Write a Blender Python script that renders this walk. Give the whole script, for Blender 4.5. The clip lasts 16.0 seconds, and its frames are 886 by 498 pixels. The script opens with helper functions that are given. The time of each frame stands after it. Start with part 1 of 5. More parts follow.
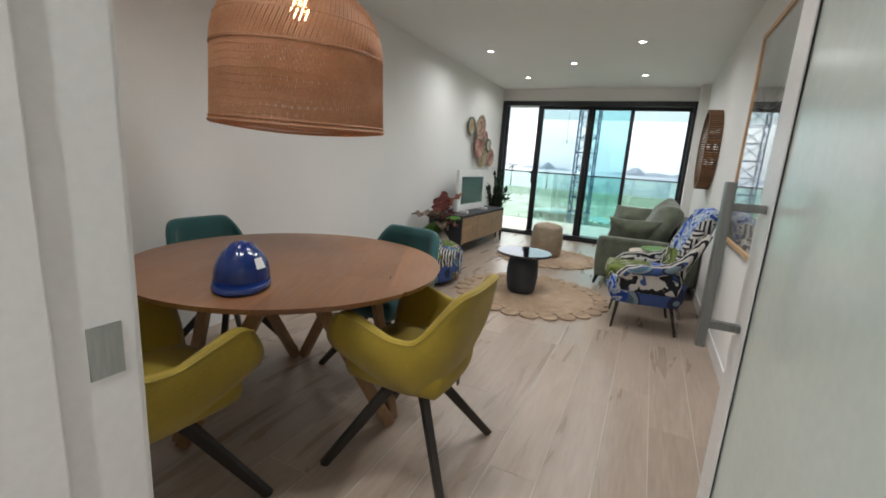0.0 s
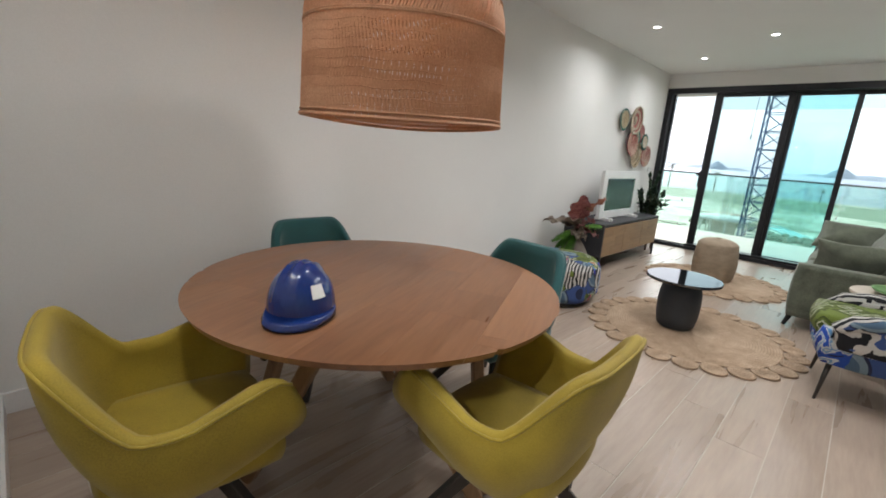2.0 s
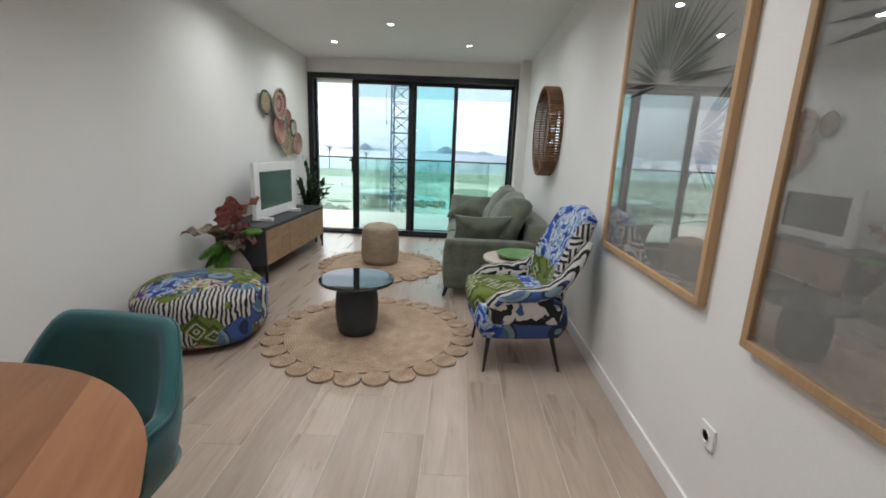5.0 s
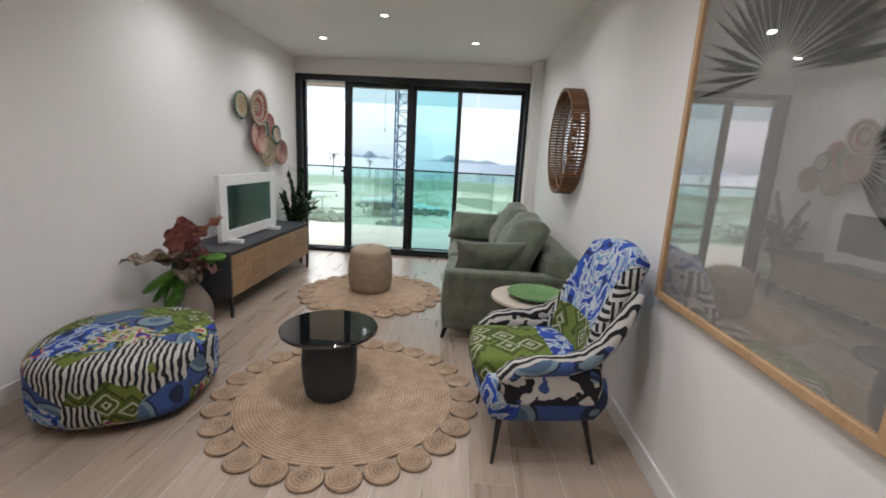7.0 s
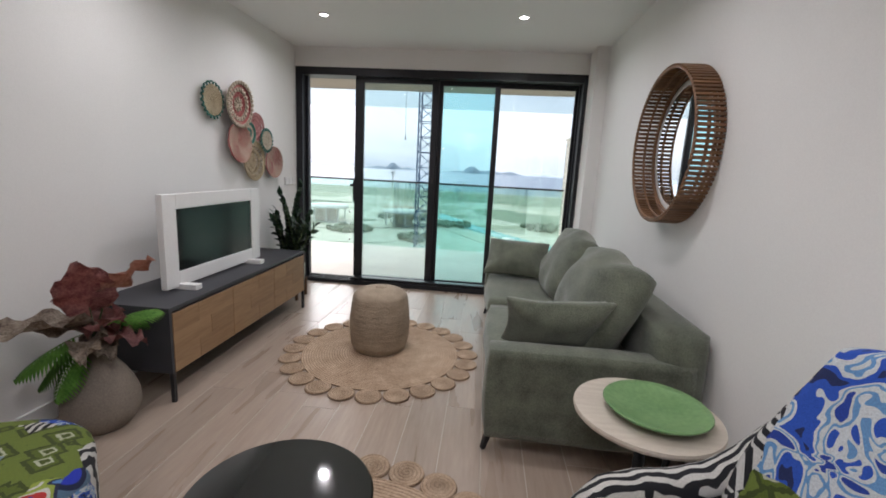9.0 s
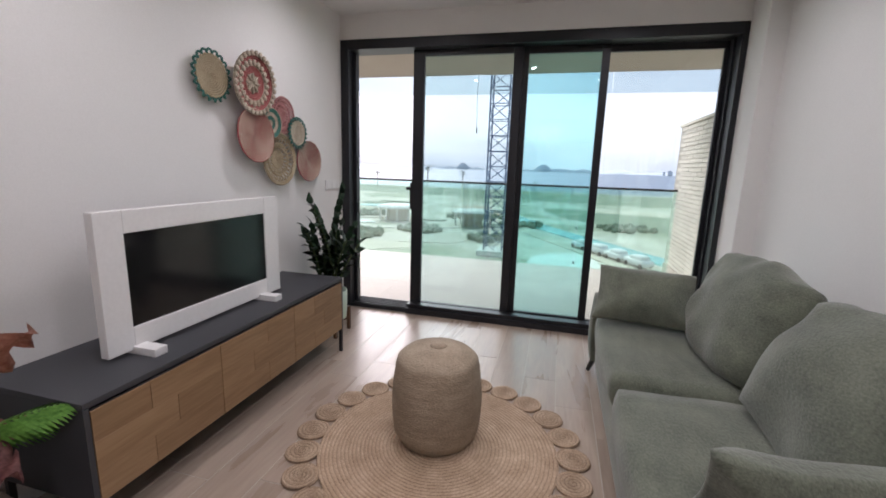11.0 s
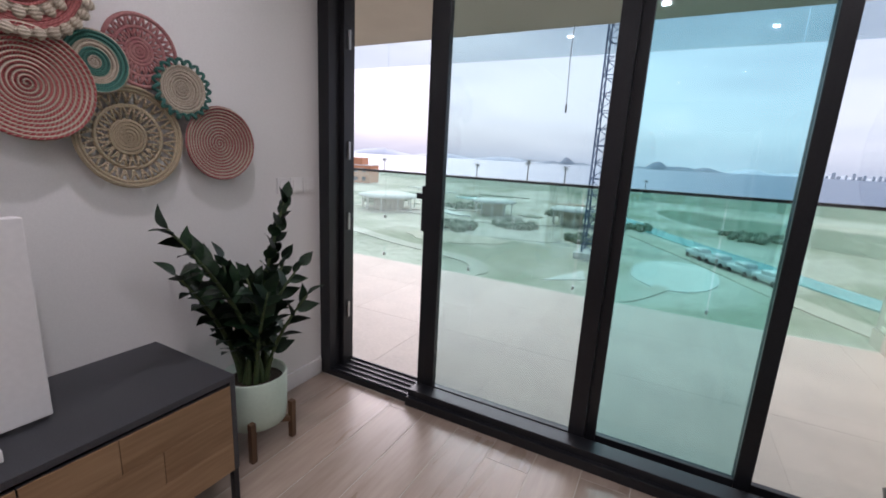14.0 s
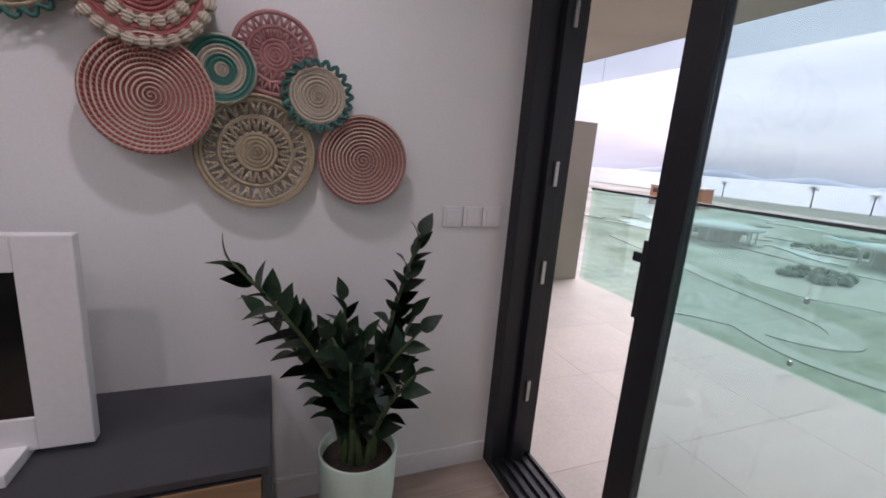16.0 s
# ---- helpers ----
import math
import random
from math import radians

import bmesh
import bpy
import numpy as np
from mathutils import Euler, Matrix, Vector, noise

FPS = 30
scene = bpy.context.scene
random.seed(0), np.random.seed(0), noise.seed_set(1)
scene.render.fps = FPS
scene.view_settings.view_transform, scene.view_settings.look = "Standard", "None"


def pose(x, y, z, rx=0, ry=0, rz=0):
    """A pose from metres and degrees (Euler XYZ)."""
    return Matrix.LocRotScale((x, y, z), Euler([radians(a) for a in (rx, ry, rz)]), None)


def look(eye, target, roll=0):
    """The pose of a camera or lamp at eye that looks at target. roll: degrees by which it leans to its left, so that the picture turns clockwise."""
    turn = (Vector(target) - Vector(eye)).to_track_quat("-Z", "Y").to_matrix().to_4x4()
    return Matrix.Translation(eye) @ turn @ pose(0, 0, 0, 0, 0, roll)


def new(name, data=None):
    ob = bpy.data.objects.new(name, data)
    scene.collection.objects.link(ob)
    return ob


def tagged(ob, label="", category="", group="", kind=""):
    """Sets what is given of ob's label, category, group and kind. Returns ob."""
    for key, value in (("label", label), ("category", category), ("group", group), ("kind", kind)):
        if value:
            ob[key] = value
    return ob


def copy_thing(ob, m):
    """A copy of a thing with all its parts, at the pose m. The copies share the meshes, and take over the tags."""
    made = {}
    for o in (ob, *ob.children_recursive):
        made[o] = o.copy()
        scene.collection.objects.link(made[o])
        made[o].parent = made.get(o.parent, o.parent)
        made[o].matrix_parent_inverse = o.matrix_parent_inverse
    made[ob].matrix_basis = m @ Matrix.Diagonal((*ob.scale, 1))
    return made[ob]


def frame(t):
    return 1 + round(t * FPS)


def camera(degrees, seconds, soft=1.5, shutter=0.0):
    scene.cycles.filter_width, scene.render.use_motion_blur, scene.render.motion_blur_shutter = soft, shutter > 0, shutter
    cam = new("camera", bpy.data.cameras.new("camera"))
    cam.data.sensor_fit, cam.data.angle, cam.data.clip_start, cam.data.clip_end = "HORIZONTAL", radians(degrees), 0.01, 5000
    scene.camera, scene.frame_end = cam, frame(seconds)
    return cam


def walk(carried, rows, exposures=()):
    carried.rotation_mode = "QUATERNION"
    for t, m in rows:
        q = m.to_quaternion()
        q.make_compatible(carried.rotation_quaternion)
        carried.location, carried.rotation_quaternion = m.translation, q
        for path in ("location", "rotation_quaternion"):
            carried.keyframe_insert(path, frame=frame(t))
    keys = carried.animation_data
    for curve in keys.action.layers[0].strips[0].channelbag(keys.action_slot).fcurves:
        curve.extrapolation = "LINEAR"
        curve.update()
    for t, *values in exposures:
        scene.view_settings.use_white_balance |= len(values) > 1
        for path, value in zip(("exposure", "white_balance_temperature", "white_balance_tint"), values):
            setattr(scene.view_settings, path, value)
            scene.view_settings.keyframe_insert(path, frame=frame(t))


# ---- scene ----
cam = camera(92.1, 16.0, soft=1.8)
PATH = [
    (0, (0.245, 0.505, 1.257), (-0.588, 2.277, 0.852), 3.9),
    (0.5, (0.219, 0.677, 1.272), (-0.773, 2.362, 0.849), 4.3),
    (1, (0.177, 0.825, 1.288), (-0.984, 2.391, 0.842), 4.6),
    (1.5, (0.149, 0.913, 1.277), (-1.151, 2.364, 0.826), 4.4),
    (2, (0.069, 0.981, 1.276), (-1.277, 2.386, 0.815), 4.1),
    (2.5, (-0.046, 1.06, 1.289), (-1.337, 2.516, 0.828), 3.5),
    (3, (-0.092, 1.175, 1.296), (-1.221, 2.76, 0.834), 2.6),
    (3.5, (-0.108, 1.327, 1.296), (-0.97, 3.071, 0.83), 2.3),
    (4, (-0.116, 1.488, 1.306), (-0.645, 3.361, 0.846), 2.5),
    (4.5, (-0.123, 1.586, 1.313), (-0.325, 3.524, 0.861), 2.4),
    (4.7, (-0.096, 1.639, 1.32), (-0.198, 3.585, 0.872), 2.1),
    (6.8, (-0.106, 2.306, 1.385), (-0.1, 4.26, 0.96), 2.9),
    (7, (-0.101, 2.416, 1.366), (-0.177, 4.373, 0.958), 3.0),
    (7.5, (-0.188, 2.696, 1.39), (-0.388, 4.643, 0.98), 2.8),
    (8, (-0.209, 2.999, 1.363), (-0.454, 4.939, 0.944), 2.5),
    (8.5, (-0.231, 3.29, 1.397), (-0.437, 5.236, 0.981), 2.8),
    (9, (-0.27, 3.608, 1.368), (-0.45, 5.567, 1.005), 3.0),
    (9.5, (-0.303, 3.888, 1.382), (-0.604, 5.833, 1.025), 3.4),
    (9.7, (-0.304, 3.992, 1.407), (-0.687, 5.917, 1.024), 3.7),
    (11.8, (-0.582, 5.225, 1.32), (-1.117, 7.114, 0.939), 2.1),
    (12, (-0.563, 5.346, 1.371), (-1.118, 7.224, 0.962), 2.4),
    (12.5, (-0.618, 5.663, 1.374), (-1.152, 7.546, 0.966), 2.6),
    (13, (-0.616, 5.968, 1.367), (-1.197, 7.837, 0.956), 2.6),
    (13.5, (-0.602, 6.263, 1.367), (-1.342, 8.072, 0.943), 2.9),
    (14, (-0.642, 6.511, 1.356), (-1.548, 8.243, 0.932), 3.0),
    (14.5, (-0.703, 6.79, 1.386), (-1.799, 8.408, 0.963), 3.0),
    (15, (-0.725, 7.087, 1.375), (-2.087, 8.491, 0.961), 3.0),
    (15.5, (-0.786, 7.262, 1.378), (-2.369, 8.411, 0.963), 3.3),
    (16, (-0.855, 7.433, 1.403), (-2.668, 8.158, 0.971), 4.4),
]
walk(cam, [(t, look(eye, target, roll)) for t, eye, target, roll in PATH],
     [(0, 1.52, 6350, 8), (1.0, 1.74, 6350, 9), (3, 1.76, 6350, 9), (4.5, 1.53, 6180, 8), (7, 1.44, 6350, 13), (9.5, 1.38, 6300, 17), (12, 1.28, 6350, 24), (14, 1.02, 6250, 26), (16, 0.92, 6300, 30)])
# ---- world, sun, lamps ----
world = bpy.data.worlds.new("world")
scene.world = world
world.use_nodes = True
wn, wl = world.node_tree.nodes, world.node_tree.links
sky = wn.new("ShaderNodeTexSky")
sky.sky_type, sky.sun_disc = "NISHITA", False
sky.sun_elevation, sky.sun_rotation, sky.dust_density = radians(40), radians(328), 4.0
wco, wmap, wnoise, wramp, wmix = (wn.new("ShaderNode" + k) for k in ("TexCoord", "Mapping", "TexNoise", "ValToRGB", "MixRGB"))
wmap.inputs["Scale"].default_value = (1.0, 1.0, 5.0)
wnoise.inputs["Scale"].default_value, wnoise.inputs["Detail"].default_value = 1.6, 5.0
wramp.color_ramp.elements[0].position, wramp.color_ramp.elements[1].position = 0.38, 0.62
wramp.color_ramp.elements[0].color, wramp.color_ramp.elements[1].color = (2.8, 3.2, 3.9, 1), (4.7, 5.0, 5.6, 1)
wmix.inputs[0].default_value = 0.85
wl.new(wco.outputs["Generated"], wmap.inputs[0])
wl.new(wmap.outputs[0], wnoise.inputs[0])
wl.new(wnoise.outputs[0], wramp.inputs[0])
wl.new(sky.outputs[0], wmix.inputs[1])
wl.new(wramp.outputs[0], wmix.inputs[2])
wl.new(wmix.outputs[0], wn["Background"].inputs[0])
wn["Background"].inputs[1].default_value = 0.110


def lamp(name, kind, energy, colour, m, **more):
    data = bpy.data.lights.new(name, kind)
    data.energy, data.color = energy, colour
    if kind == "SUN":
        data.angle = more["angle"]
    if kind == "AREA":
        data.shape, data.size, data.spread = "DISK", more["size"], more["spread"]
    if kind == "POINT":
        data.shadow_soft_size = more["size"]
    ob = new(name, data)
    ob.matrix_world = m
    return ob


lamp("sun", "SUN", 2.0, (1, 0.97, 0.93), look((0, 0, 0), (0.5, -0.8, -0.8)), angle=radians(50))
SPOTS = [(-1.76, 5.76), (-0.89, 6.53), (-0.06, 5.67), (-1.72, 7.36), (-0.06, 7.34)]
CEIL = 2.6
DINING_SPOTS = [(-0.5, 4.0), (-0.06, 3.6), (-0.80, 2.9), (-0.85, 1.25)]
for sx, sy in SPOTS:
    lamp("downlight_beam", "AREA", 2.6, (1, 0.99, 0.98), pose(sx, sy, CEIL - 0.012), size=0.06, spread=radians(160))
for sx, sy in DINING_SPOTS:
    lamp("downlight_beam", "AREA", 3.3, (1, 0.99, 0.98), pose(sx, sy, CEIL - 0.012), size=0.2, spread=radians(150))
lamp("pendant_bulb_light", "POINT", 5, (1, 0.62, 0.32), pose(-1.397, 2.20, 1.93), size=0.045)
# added, unseen lamp behind the start point, brightens the door reveal
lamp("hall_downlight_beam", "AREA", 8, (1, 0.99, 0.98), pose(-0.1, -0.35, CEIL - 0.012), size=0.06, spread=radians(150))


# ---- materials ----
def material(name):
    m = bpy.data.materials.new(name)
    m.use_nodes = True
    return m, m.node_tree.nodes, m.node_tree.links, m.node_tree.nodes["Principled BSDF"]


def ramp(n, stops, step=False):
    r = n.new("ShaderNodeValToRGB")
    r.color_ramp.interpolation = "CONSTANT" if step else "LINEAR"
    while len(r.color_ramp.elements) < len(stops):
        r.color_ramp.elements.new(0.5)
    for e, (p, c) in zip(r.color_ramp.elements, stops):
        e.position, e.color = p, (*c, 1) if len(c) == 3 else c
    return r


def mathnode(n, l, op, a, b=None, c=None):
    k = n.new("ShaderNodeMath")
    k.operation = op
    for i, v in enumerate((a, b, c)):
        if v is None:
            continue
        if isinstance(v, (int, float)):
            k.inputs[i].default_value = v
        else:
            l.new(v, k.inputs[i])
    return k.outputs[0]


def mixc(n, l, f, a, b, mode="MIX"):
    k = n.new("ShaderNodeMixRGB")
    k.blend_type = mode
    for i, v in enumerate((f, a, b)):
        if isinstance(v, (int, float)):
            k.inputs[i].default_value = v
        elif isinstance(v, tuple):
            k.inputs[i].default_value = (*v, 1)
        else:
            l.new(v, k.inputs[i])
    return k.outputs[0]


def coords(n, l, scale=(1, 1, 1), turn=(0, 0, 0), which="Object"):
    c, m = n.new("ShaderNodeTexCoord"), n.new("ShaderNodeMapping")
    m.inputs["Scale"].default_value = scale
    m.inputs["Rotation"].default_value = turn
    l.new(c.outputs[which], m.inputs[0])
    return m.outputs[0]


def tex(n, l, kind, vec, scale, detail=3.0, **more):
    t = n.new("ShaderNodeTex" + kind)
    l.new(vec, t.inputs["Vector"])
    t.inputs["Scale"].default_value = scale
    if kind in ("Noise", "Wave"):
        t.inputs["Detail"].default_value = detail
    for k, v in more.items():
        t.inputs[k.replace("_", " ")].default_value = v
    return t


def bump(n, l, b, height, strength, distance=0.01):
    k = n.new("ShaderNodeBump")
    k.inputs["Strength"].default_value, k.inputs["Distance"].default_value = strength, distance
    l.new(height, k.inputs["Height"])
    l.new(k.outputs[0], b.inputs["Normal"])


def surface(name, a, b, rough=0.6, scale=4.0, fine=120.0, relief=0.1, metal=0.0, distance=0.003, stretch=(1, 1, 1), vary=0.0, sheen=0.0, which="Object"):
    """Two tones mixed at a broad and a fine scale, with a fine relief."""
    m, n, l, p = material(name)
    v = coords(n, l, stretch, which=which)
    big, small = tex(n, l, "Noise", v, scale, 4), tex(n, l, "Noise", v, fine, 2)
    f = mathnode(n, l, "MULTIPLY_ADD", small.outputs[0], 0.45, mathnode(n, l, "MULTIPLY", big.outputs[0], 0.6))
    r = ramp(n, [(0.36, a), (0.68, b)])
    l.new(f, r.inputs[0])
    out = r.outputs[0]
    if vary:
        info = n.new("ShaderNodeObjectInfo")
        s = ramp(n, [(0, (1 - vary,) * 3), (1, (1 + vary,) * 3)])
        l.new(info.outputs["Random"], s.inputs[0])
        out = mixc(n, l, 1.0, out, s.outputs[0], "MULTIPLY")
    l.new(out, p.inputs["Base Color"])
    rr = mathnode(n, l, "MULTIPLY_ADD", big.outputs[0], 0.2, rough - 0.1)
    l.new(rr, p.inputs["Roughness"])
    p.inputs["Metallic"].default_value = metal
    p.inputs["Sheen Weight"].default_value = sheen
    if relief:
        bump(n, l, p, small.outputs[0], relief, distance)
    return m


M_WALL = surface("wall_paint", (0.74, 0.73, 0.71), (0.80, 0.79, 0.77), 0.85, 1.2, 180, 0.06)
M_CEIL = surface("ceiling_paint", (0.76, 0.76, 0.75), (0.80, 0.80, 0.79), 0.85, 1.0, 150, 0.05)
M_WHITE = surface("white_lacquer", (0.74, 0.73, 0.72), (0.80, 0.79, 0.78), 0.35, 2, 60, 0.02)
M_BLACKM = surface("anthracite_aluminium", (0.013, 0.014, 0.017), (0.022, 0.023, 0.027), 0.42, 3, 200, 0.05, 0.3)
M_TVSCREEN = surface("screen_glass", (0.006, 0.006, 0.007), (0.01, 0.01, 0.011), 0.11, 2, 20, 0.0)
M_STEEL = surface("brushed_steel", (0.36, 0.36, 0.36), (0.5, 0.5, 0.49), 0.35, 4, 150, 0.05, 1.0, stretch=(1, 1, 0.1))
M_NICKEL = surface("satin_nickel", (0.20, 0.20, 0.20), (0.28, 0.28, 0.275), 0.4, 4, 150, 0.05, 1.0, stretch=(1, 1, 0.1))
M_DARKLEG = surface("dark_stained_wood", (0.014, 0.011, 0.009), (0.03, 0.023, 0.018), 0.5, 8, 90, 0.1, stretch=(1, 1, 0.15))
M_GRAPHITE = surface("graphite_laminate", (0.035, 0.036, 0.042), (0.055, 0.056, 0.063), 0.55, 5, 220, 0.06)
M_SOFA = surface("sage_chenille", (0.06, 0.07, 0.049), (0.155, 0.17, 0.125), 0.95, 9, 170, 0.7, distance=0.004, stretch=(1, 0.45, 1), sheen=0.3)
M_YELLOW = surface("mustard_velvet", (0.23, 0.16, 0.010), (0.37, 0.265, 0.022), 0.75, 6, 300, 0.15, sheen=0.12)
M_TEAL = surface("teal_velvet", (0.004, 0.05, 0.055), (0.012, 0.095, 0.10), 0.8, 4, 300, 0.15, sheen=0.3)
M_HELMET = surface("blue_gloss_plastic", (0.008, 0.024, 0.125), (0.012, 0.034, 0.165), 0.16, 3, 60, 0.0)
M_POT = surface("pale_green_glaze", (0.5, 0.62, 0.52), (0.57, 0.69, 0.58), 0.4, 3, 80, 0.04)
M_SOIL = surface("potting_soil", (0.02, 0.014, 0.01), (0.07, 0.05, 0.035), 0.95, 20, 120, 0.8, distance=0.01)
M_VASE = surface("grey_brown_clay", (0.17, 0.14, 0.115), (0.26, 0.22, 0.18), 0.8, 5, 120, 0.35)
M_BARREL = surface("dark_slate_base", (0.016, 0.021, 0.028), (0.032, 0.04, 0.05), 0.55, 5, 160, 0.2)
M_BLACKGLASS = surface("black_glass_top", (0.004, 0.005, 0.006), (0.007, 0.008, 0.009), 0.05, 3, 50, 0.0)
M_DISH = surface("green_ceramic", (0.11, 0.23, 0.085), (0.19, 0.33, 0.14), 0.35, 7, 60, 0.1)
M_SIDETOP = surface("pale_ash_wood", (0.46, 0.40, 0.33), (0.58, 0.52, 0.44), 0.6, 6, 60, 0.08, stretch=(1, 8, 1))
M_LEAF = surface("glossy_dark_leaf", (0.008, 0.024, 0.014), (0.02, 0.06, 0.022), 0.38, 12, 80, 0.15, vary=0.35)
M_STEM = surface("green_stem", (0.03, 0.06, 0.02), (0.08, 0.11, 0.04), 0.6, 20, 90, 0.2)
M_REDLEAF = surface("wine_leaf", (0.13, 0.032, 0.038), (0.38, 0.17, 0.15), 0.6, 26, 90, 0.3, vary=0.3)
M_ROSELEAF = surface("rose_leaf", (0.32, 0.11, 0.085), (0.58, 0.34, 0.25), 0.6, 24, 90, 0.3)
M_SILVERLEAF = surface("speckled_leaf", (0.12, 0.075, 0.055), (0.50, 0.42, 0.33), 0.6, 30, 110, 0.3, vary=0.3)
M_GREENLEAF = surface("bright_leaf", (0.07, 0.21, 0.025), (0.19, 0.42, 0.07), 0.6, 22, 90, 0.3, vary=0.3)
M_BALCTILE = surface("balcony_tile", (0.46, 0.405, 0.35), (0.56, 0.50, 0.435), 0.6, 2.5, 60, 0.08, vary=0.06)
M_SOFFIT = surface("soffit_render", (0.36, 0.31, 0.25), (0.42, 0.365, 0.30), 0.9, 1.5, 120, 0.1)
M_BRICK = surface("white_brick", (0.56, 0.53, 0.46), (0.68, 0.64, 0.56), 0.9, 6, 90, 0.5, vary=0.08)
M_MORTAR = surface("pale_mortar", (0.36, 0.34, 0.30), (0.46, 0.43, 0.38), 0.95, 8, 150, 0.5)
M_GROUT = surface("pale_grout", (0.50, 0.46, 0.41), (0.58, 0.54, 0.48), 0.9, 6, 150, 0.2)
M_PAPER = surface("grey_art_print", (0.27, 0.265, 0.25), (0.36, 0.35, 0.33), 0.9, 1.2, 30, 0.0)
M_INK = surface("dark_ink", (0.012, 0.016, 0.015), (0.03, 0.035, 0.032), 0.9, 4, 40, 0.0)
M_BLACKGLASS.node_tree.nodes["Principled BSDF"].inputs["IOR"].default_value = 2.0


def emitter(name, colour, strength):
    m, n, l, p = material(name)
    p.inputs["Base Color"].default_value = (*colour, 1)
    p.inputs["Emission Color"].default_value = (*colour, 1)
    p.inputs["Emission Strength"].default_value = strength
    return m


M_LEDLENS = emitter("led_lens", (1, 0.97, 0.92), 14)
M_BULB = emitter("warm_bulb", (1, 0.55, 0.22), 14)


def wood(name, dark, light, rough, axis=1, scale=1.0, vary=0.1):
    """Long grain along one axis with broad bands and fine fibres."""
    m, n, l, p = material(name)
    s = [7.0 * scale] * 3
    s[axis] = 0.7 * scale
    v = coords(n, l, tuple(s))
    info = n.new("ShaderNodeObjectInfo")
    off = n.new("ShaderNodeVectorMath")
    off.operation = "MULTIPLY_ADD"
    l.new(info.outputs["Random"], off.inputs[0])
    off.inputs[1].default_value = (13.0, 31.0, 7.0)
    l.new(v, off.inputs[2])
    a, b, c = tex(n, l, "Noise", off.outputs[0], 1.2, 4, Distortion=0.8), tex(n, l, "Noise", off.outputs[0], 9.0, 3), tex(n, l, "Noise", off.outputs[0], 0.25, 2)
    f = mathnode(n, l, "MULTIPLY_ADD", b.outputs[0], 0.35, mathnode(n, l, "MULTIPLY_ADD", a.outputs[0], 0.45, mathnode(n, l, "MULTIPLY", c.outputs[0], 0.25)))
    r = ramp(n, [(0.36, dark), (0.66, light)])
    l.new(f, r.inputs[0])
    sh = ramp(n, [(0, (1 - vary,) * 3), (1, (1 + vary,) * 3)])
    l.new(info.outputs["Random"], sh.inputs[0])
    l.new(mixc(n, l, 1.0, r.outputs[0], sh.outputs[0], "MULTIPLY"), p.inputs["Base Color"])
    l.new(mathnode(n, l, "MULTIPLY_ADD", a.outputs[0], 0.25, rough - 0.12), p.inputs["Roughness"])
    bump(n, l, p, b.outputs[0], 0.08, 0.002)
    return m


M_PLANK = wood("floor_plank_oak", (0.30, 0.23, 0.18), (0.42, 0.335, 0.27), 0.30, 1, 1.0, 0.07)
M_TABLE = wood("warm_oak_top", (0.15, 0.064, 0.028), (0.25, 0.122, 0.060), 0.32, 1, 1.0, 0.11)
M_TLEG = wood("oak_leg", (0.20, 0.11, 0.05), (0.32, 0.19, 0.10), 0.5, 2, 1.5)
M_OAK = wood("cabinet_oak", (0.22, 0.125, 0.06), (0.35, 0.22, 0.12), 0.5, 1, 1.2, 0.06)
M_FRAMEWOOD = wood("light_oak_frame", (0.36, 0.22, 0.11), (0.48, 0.31, 0.17), 0.55, 2, 1.5)
M_WALNUT = wood("walnut_stand", (0.07, 0.035, 0.018), (0.13, 0.07, 0.035), 0.5, 2, 2)
M_BAMBOO = wood("brown_bamboo", (0.10, 0.045, 0.018), (0.22, 0.11, 0.05), 0.5, 0, 3, 0.25)


def rattan():
    """Woven fibres: fine crossing strands."""
    m, n, l, p = material("rattan_weave")
    v = coords(n, l)
    a, b = tex(n, l, "Noise", v, 6, 4), tex(n, l, "Noise", v, 160, 2)
    r = ramp(n, [(0.3, (0.46, 0.24, 0.125)), (0.7, (0.70, 0.42, 0.25))])
    l.new(mathnode(n, l, "MULTIPLY_ADD", b.outputs[0], 0.5, mathnode(n, l, "MULTIPLY", a.outputs[0], 0.5)), r.inputs[0])
    l.new(r.outputs[0], p.inputs["Base Color"])
    p.inputs["Roughness"].default_value = 0.65
    tr = n.new("ShaderNodeBsdfTranslucent")
    l.new(r.outputs[0], tr.inputs[0])
    mx = n.new("ShaderNodeMixShader")
    mx.inputs[0].default_value = 0.42
    l.new(p.outputs[0], mx.inputs[1])
    l.new(tr.outputs[0], mx.inputs[2])
    l.new(mx.outputs[0], n["Material Output"].inputs[0])
    return m


M_RATTAN = rattan()


def polar(n, l):
    """Radius and turn (0 to 1) about the object's own z axis."""
    v = coords(n, l)
    s = n.new("ShaderNodeSeparateXYZ")
    l.new(v, s.inputs[0])
    r = mathnode(n, l, "SQRT", mathnode(n, l, "ADD", mathnode(n, l, "MULTIPLY", s.outputs[0], s.outputs[0]), mathnode(n, l, "MULTIPLY", s.outputs[1], s.outputs[1])))
    a = mathnode(n, l, "MULTIPLY_ADD", mathnode(n, l, "ARCTAN2", s.outputs[1], s.outputs[0]), 1 / (2 * math.pi), 0.5)
    return v, r, a


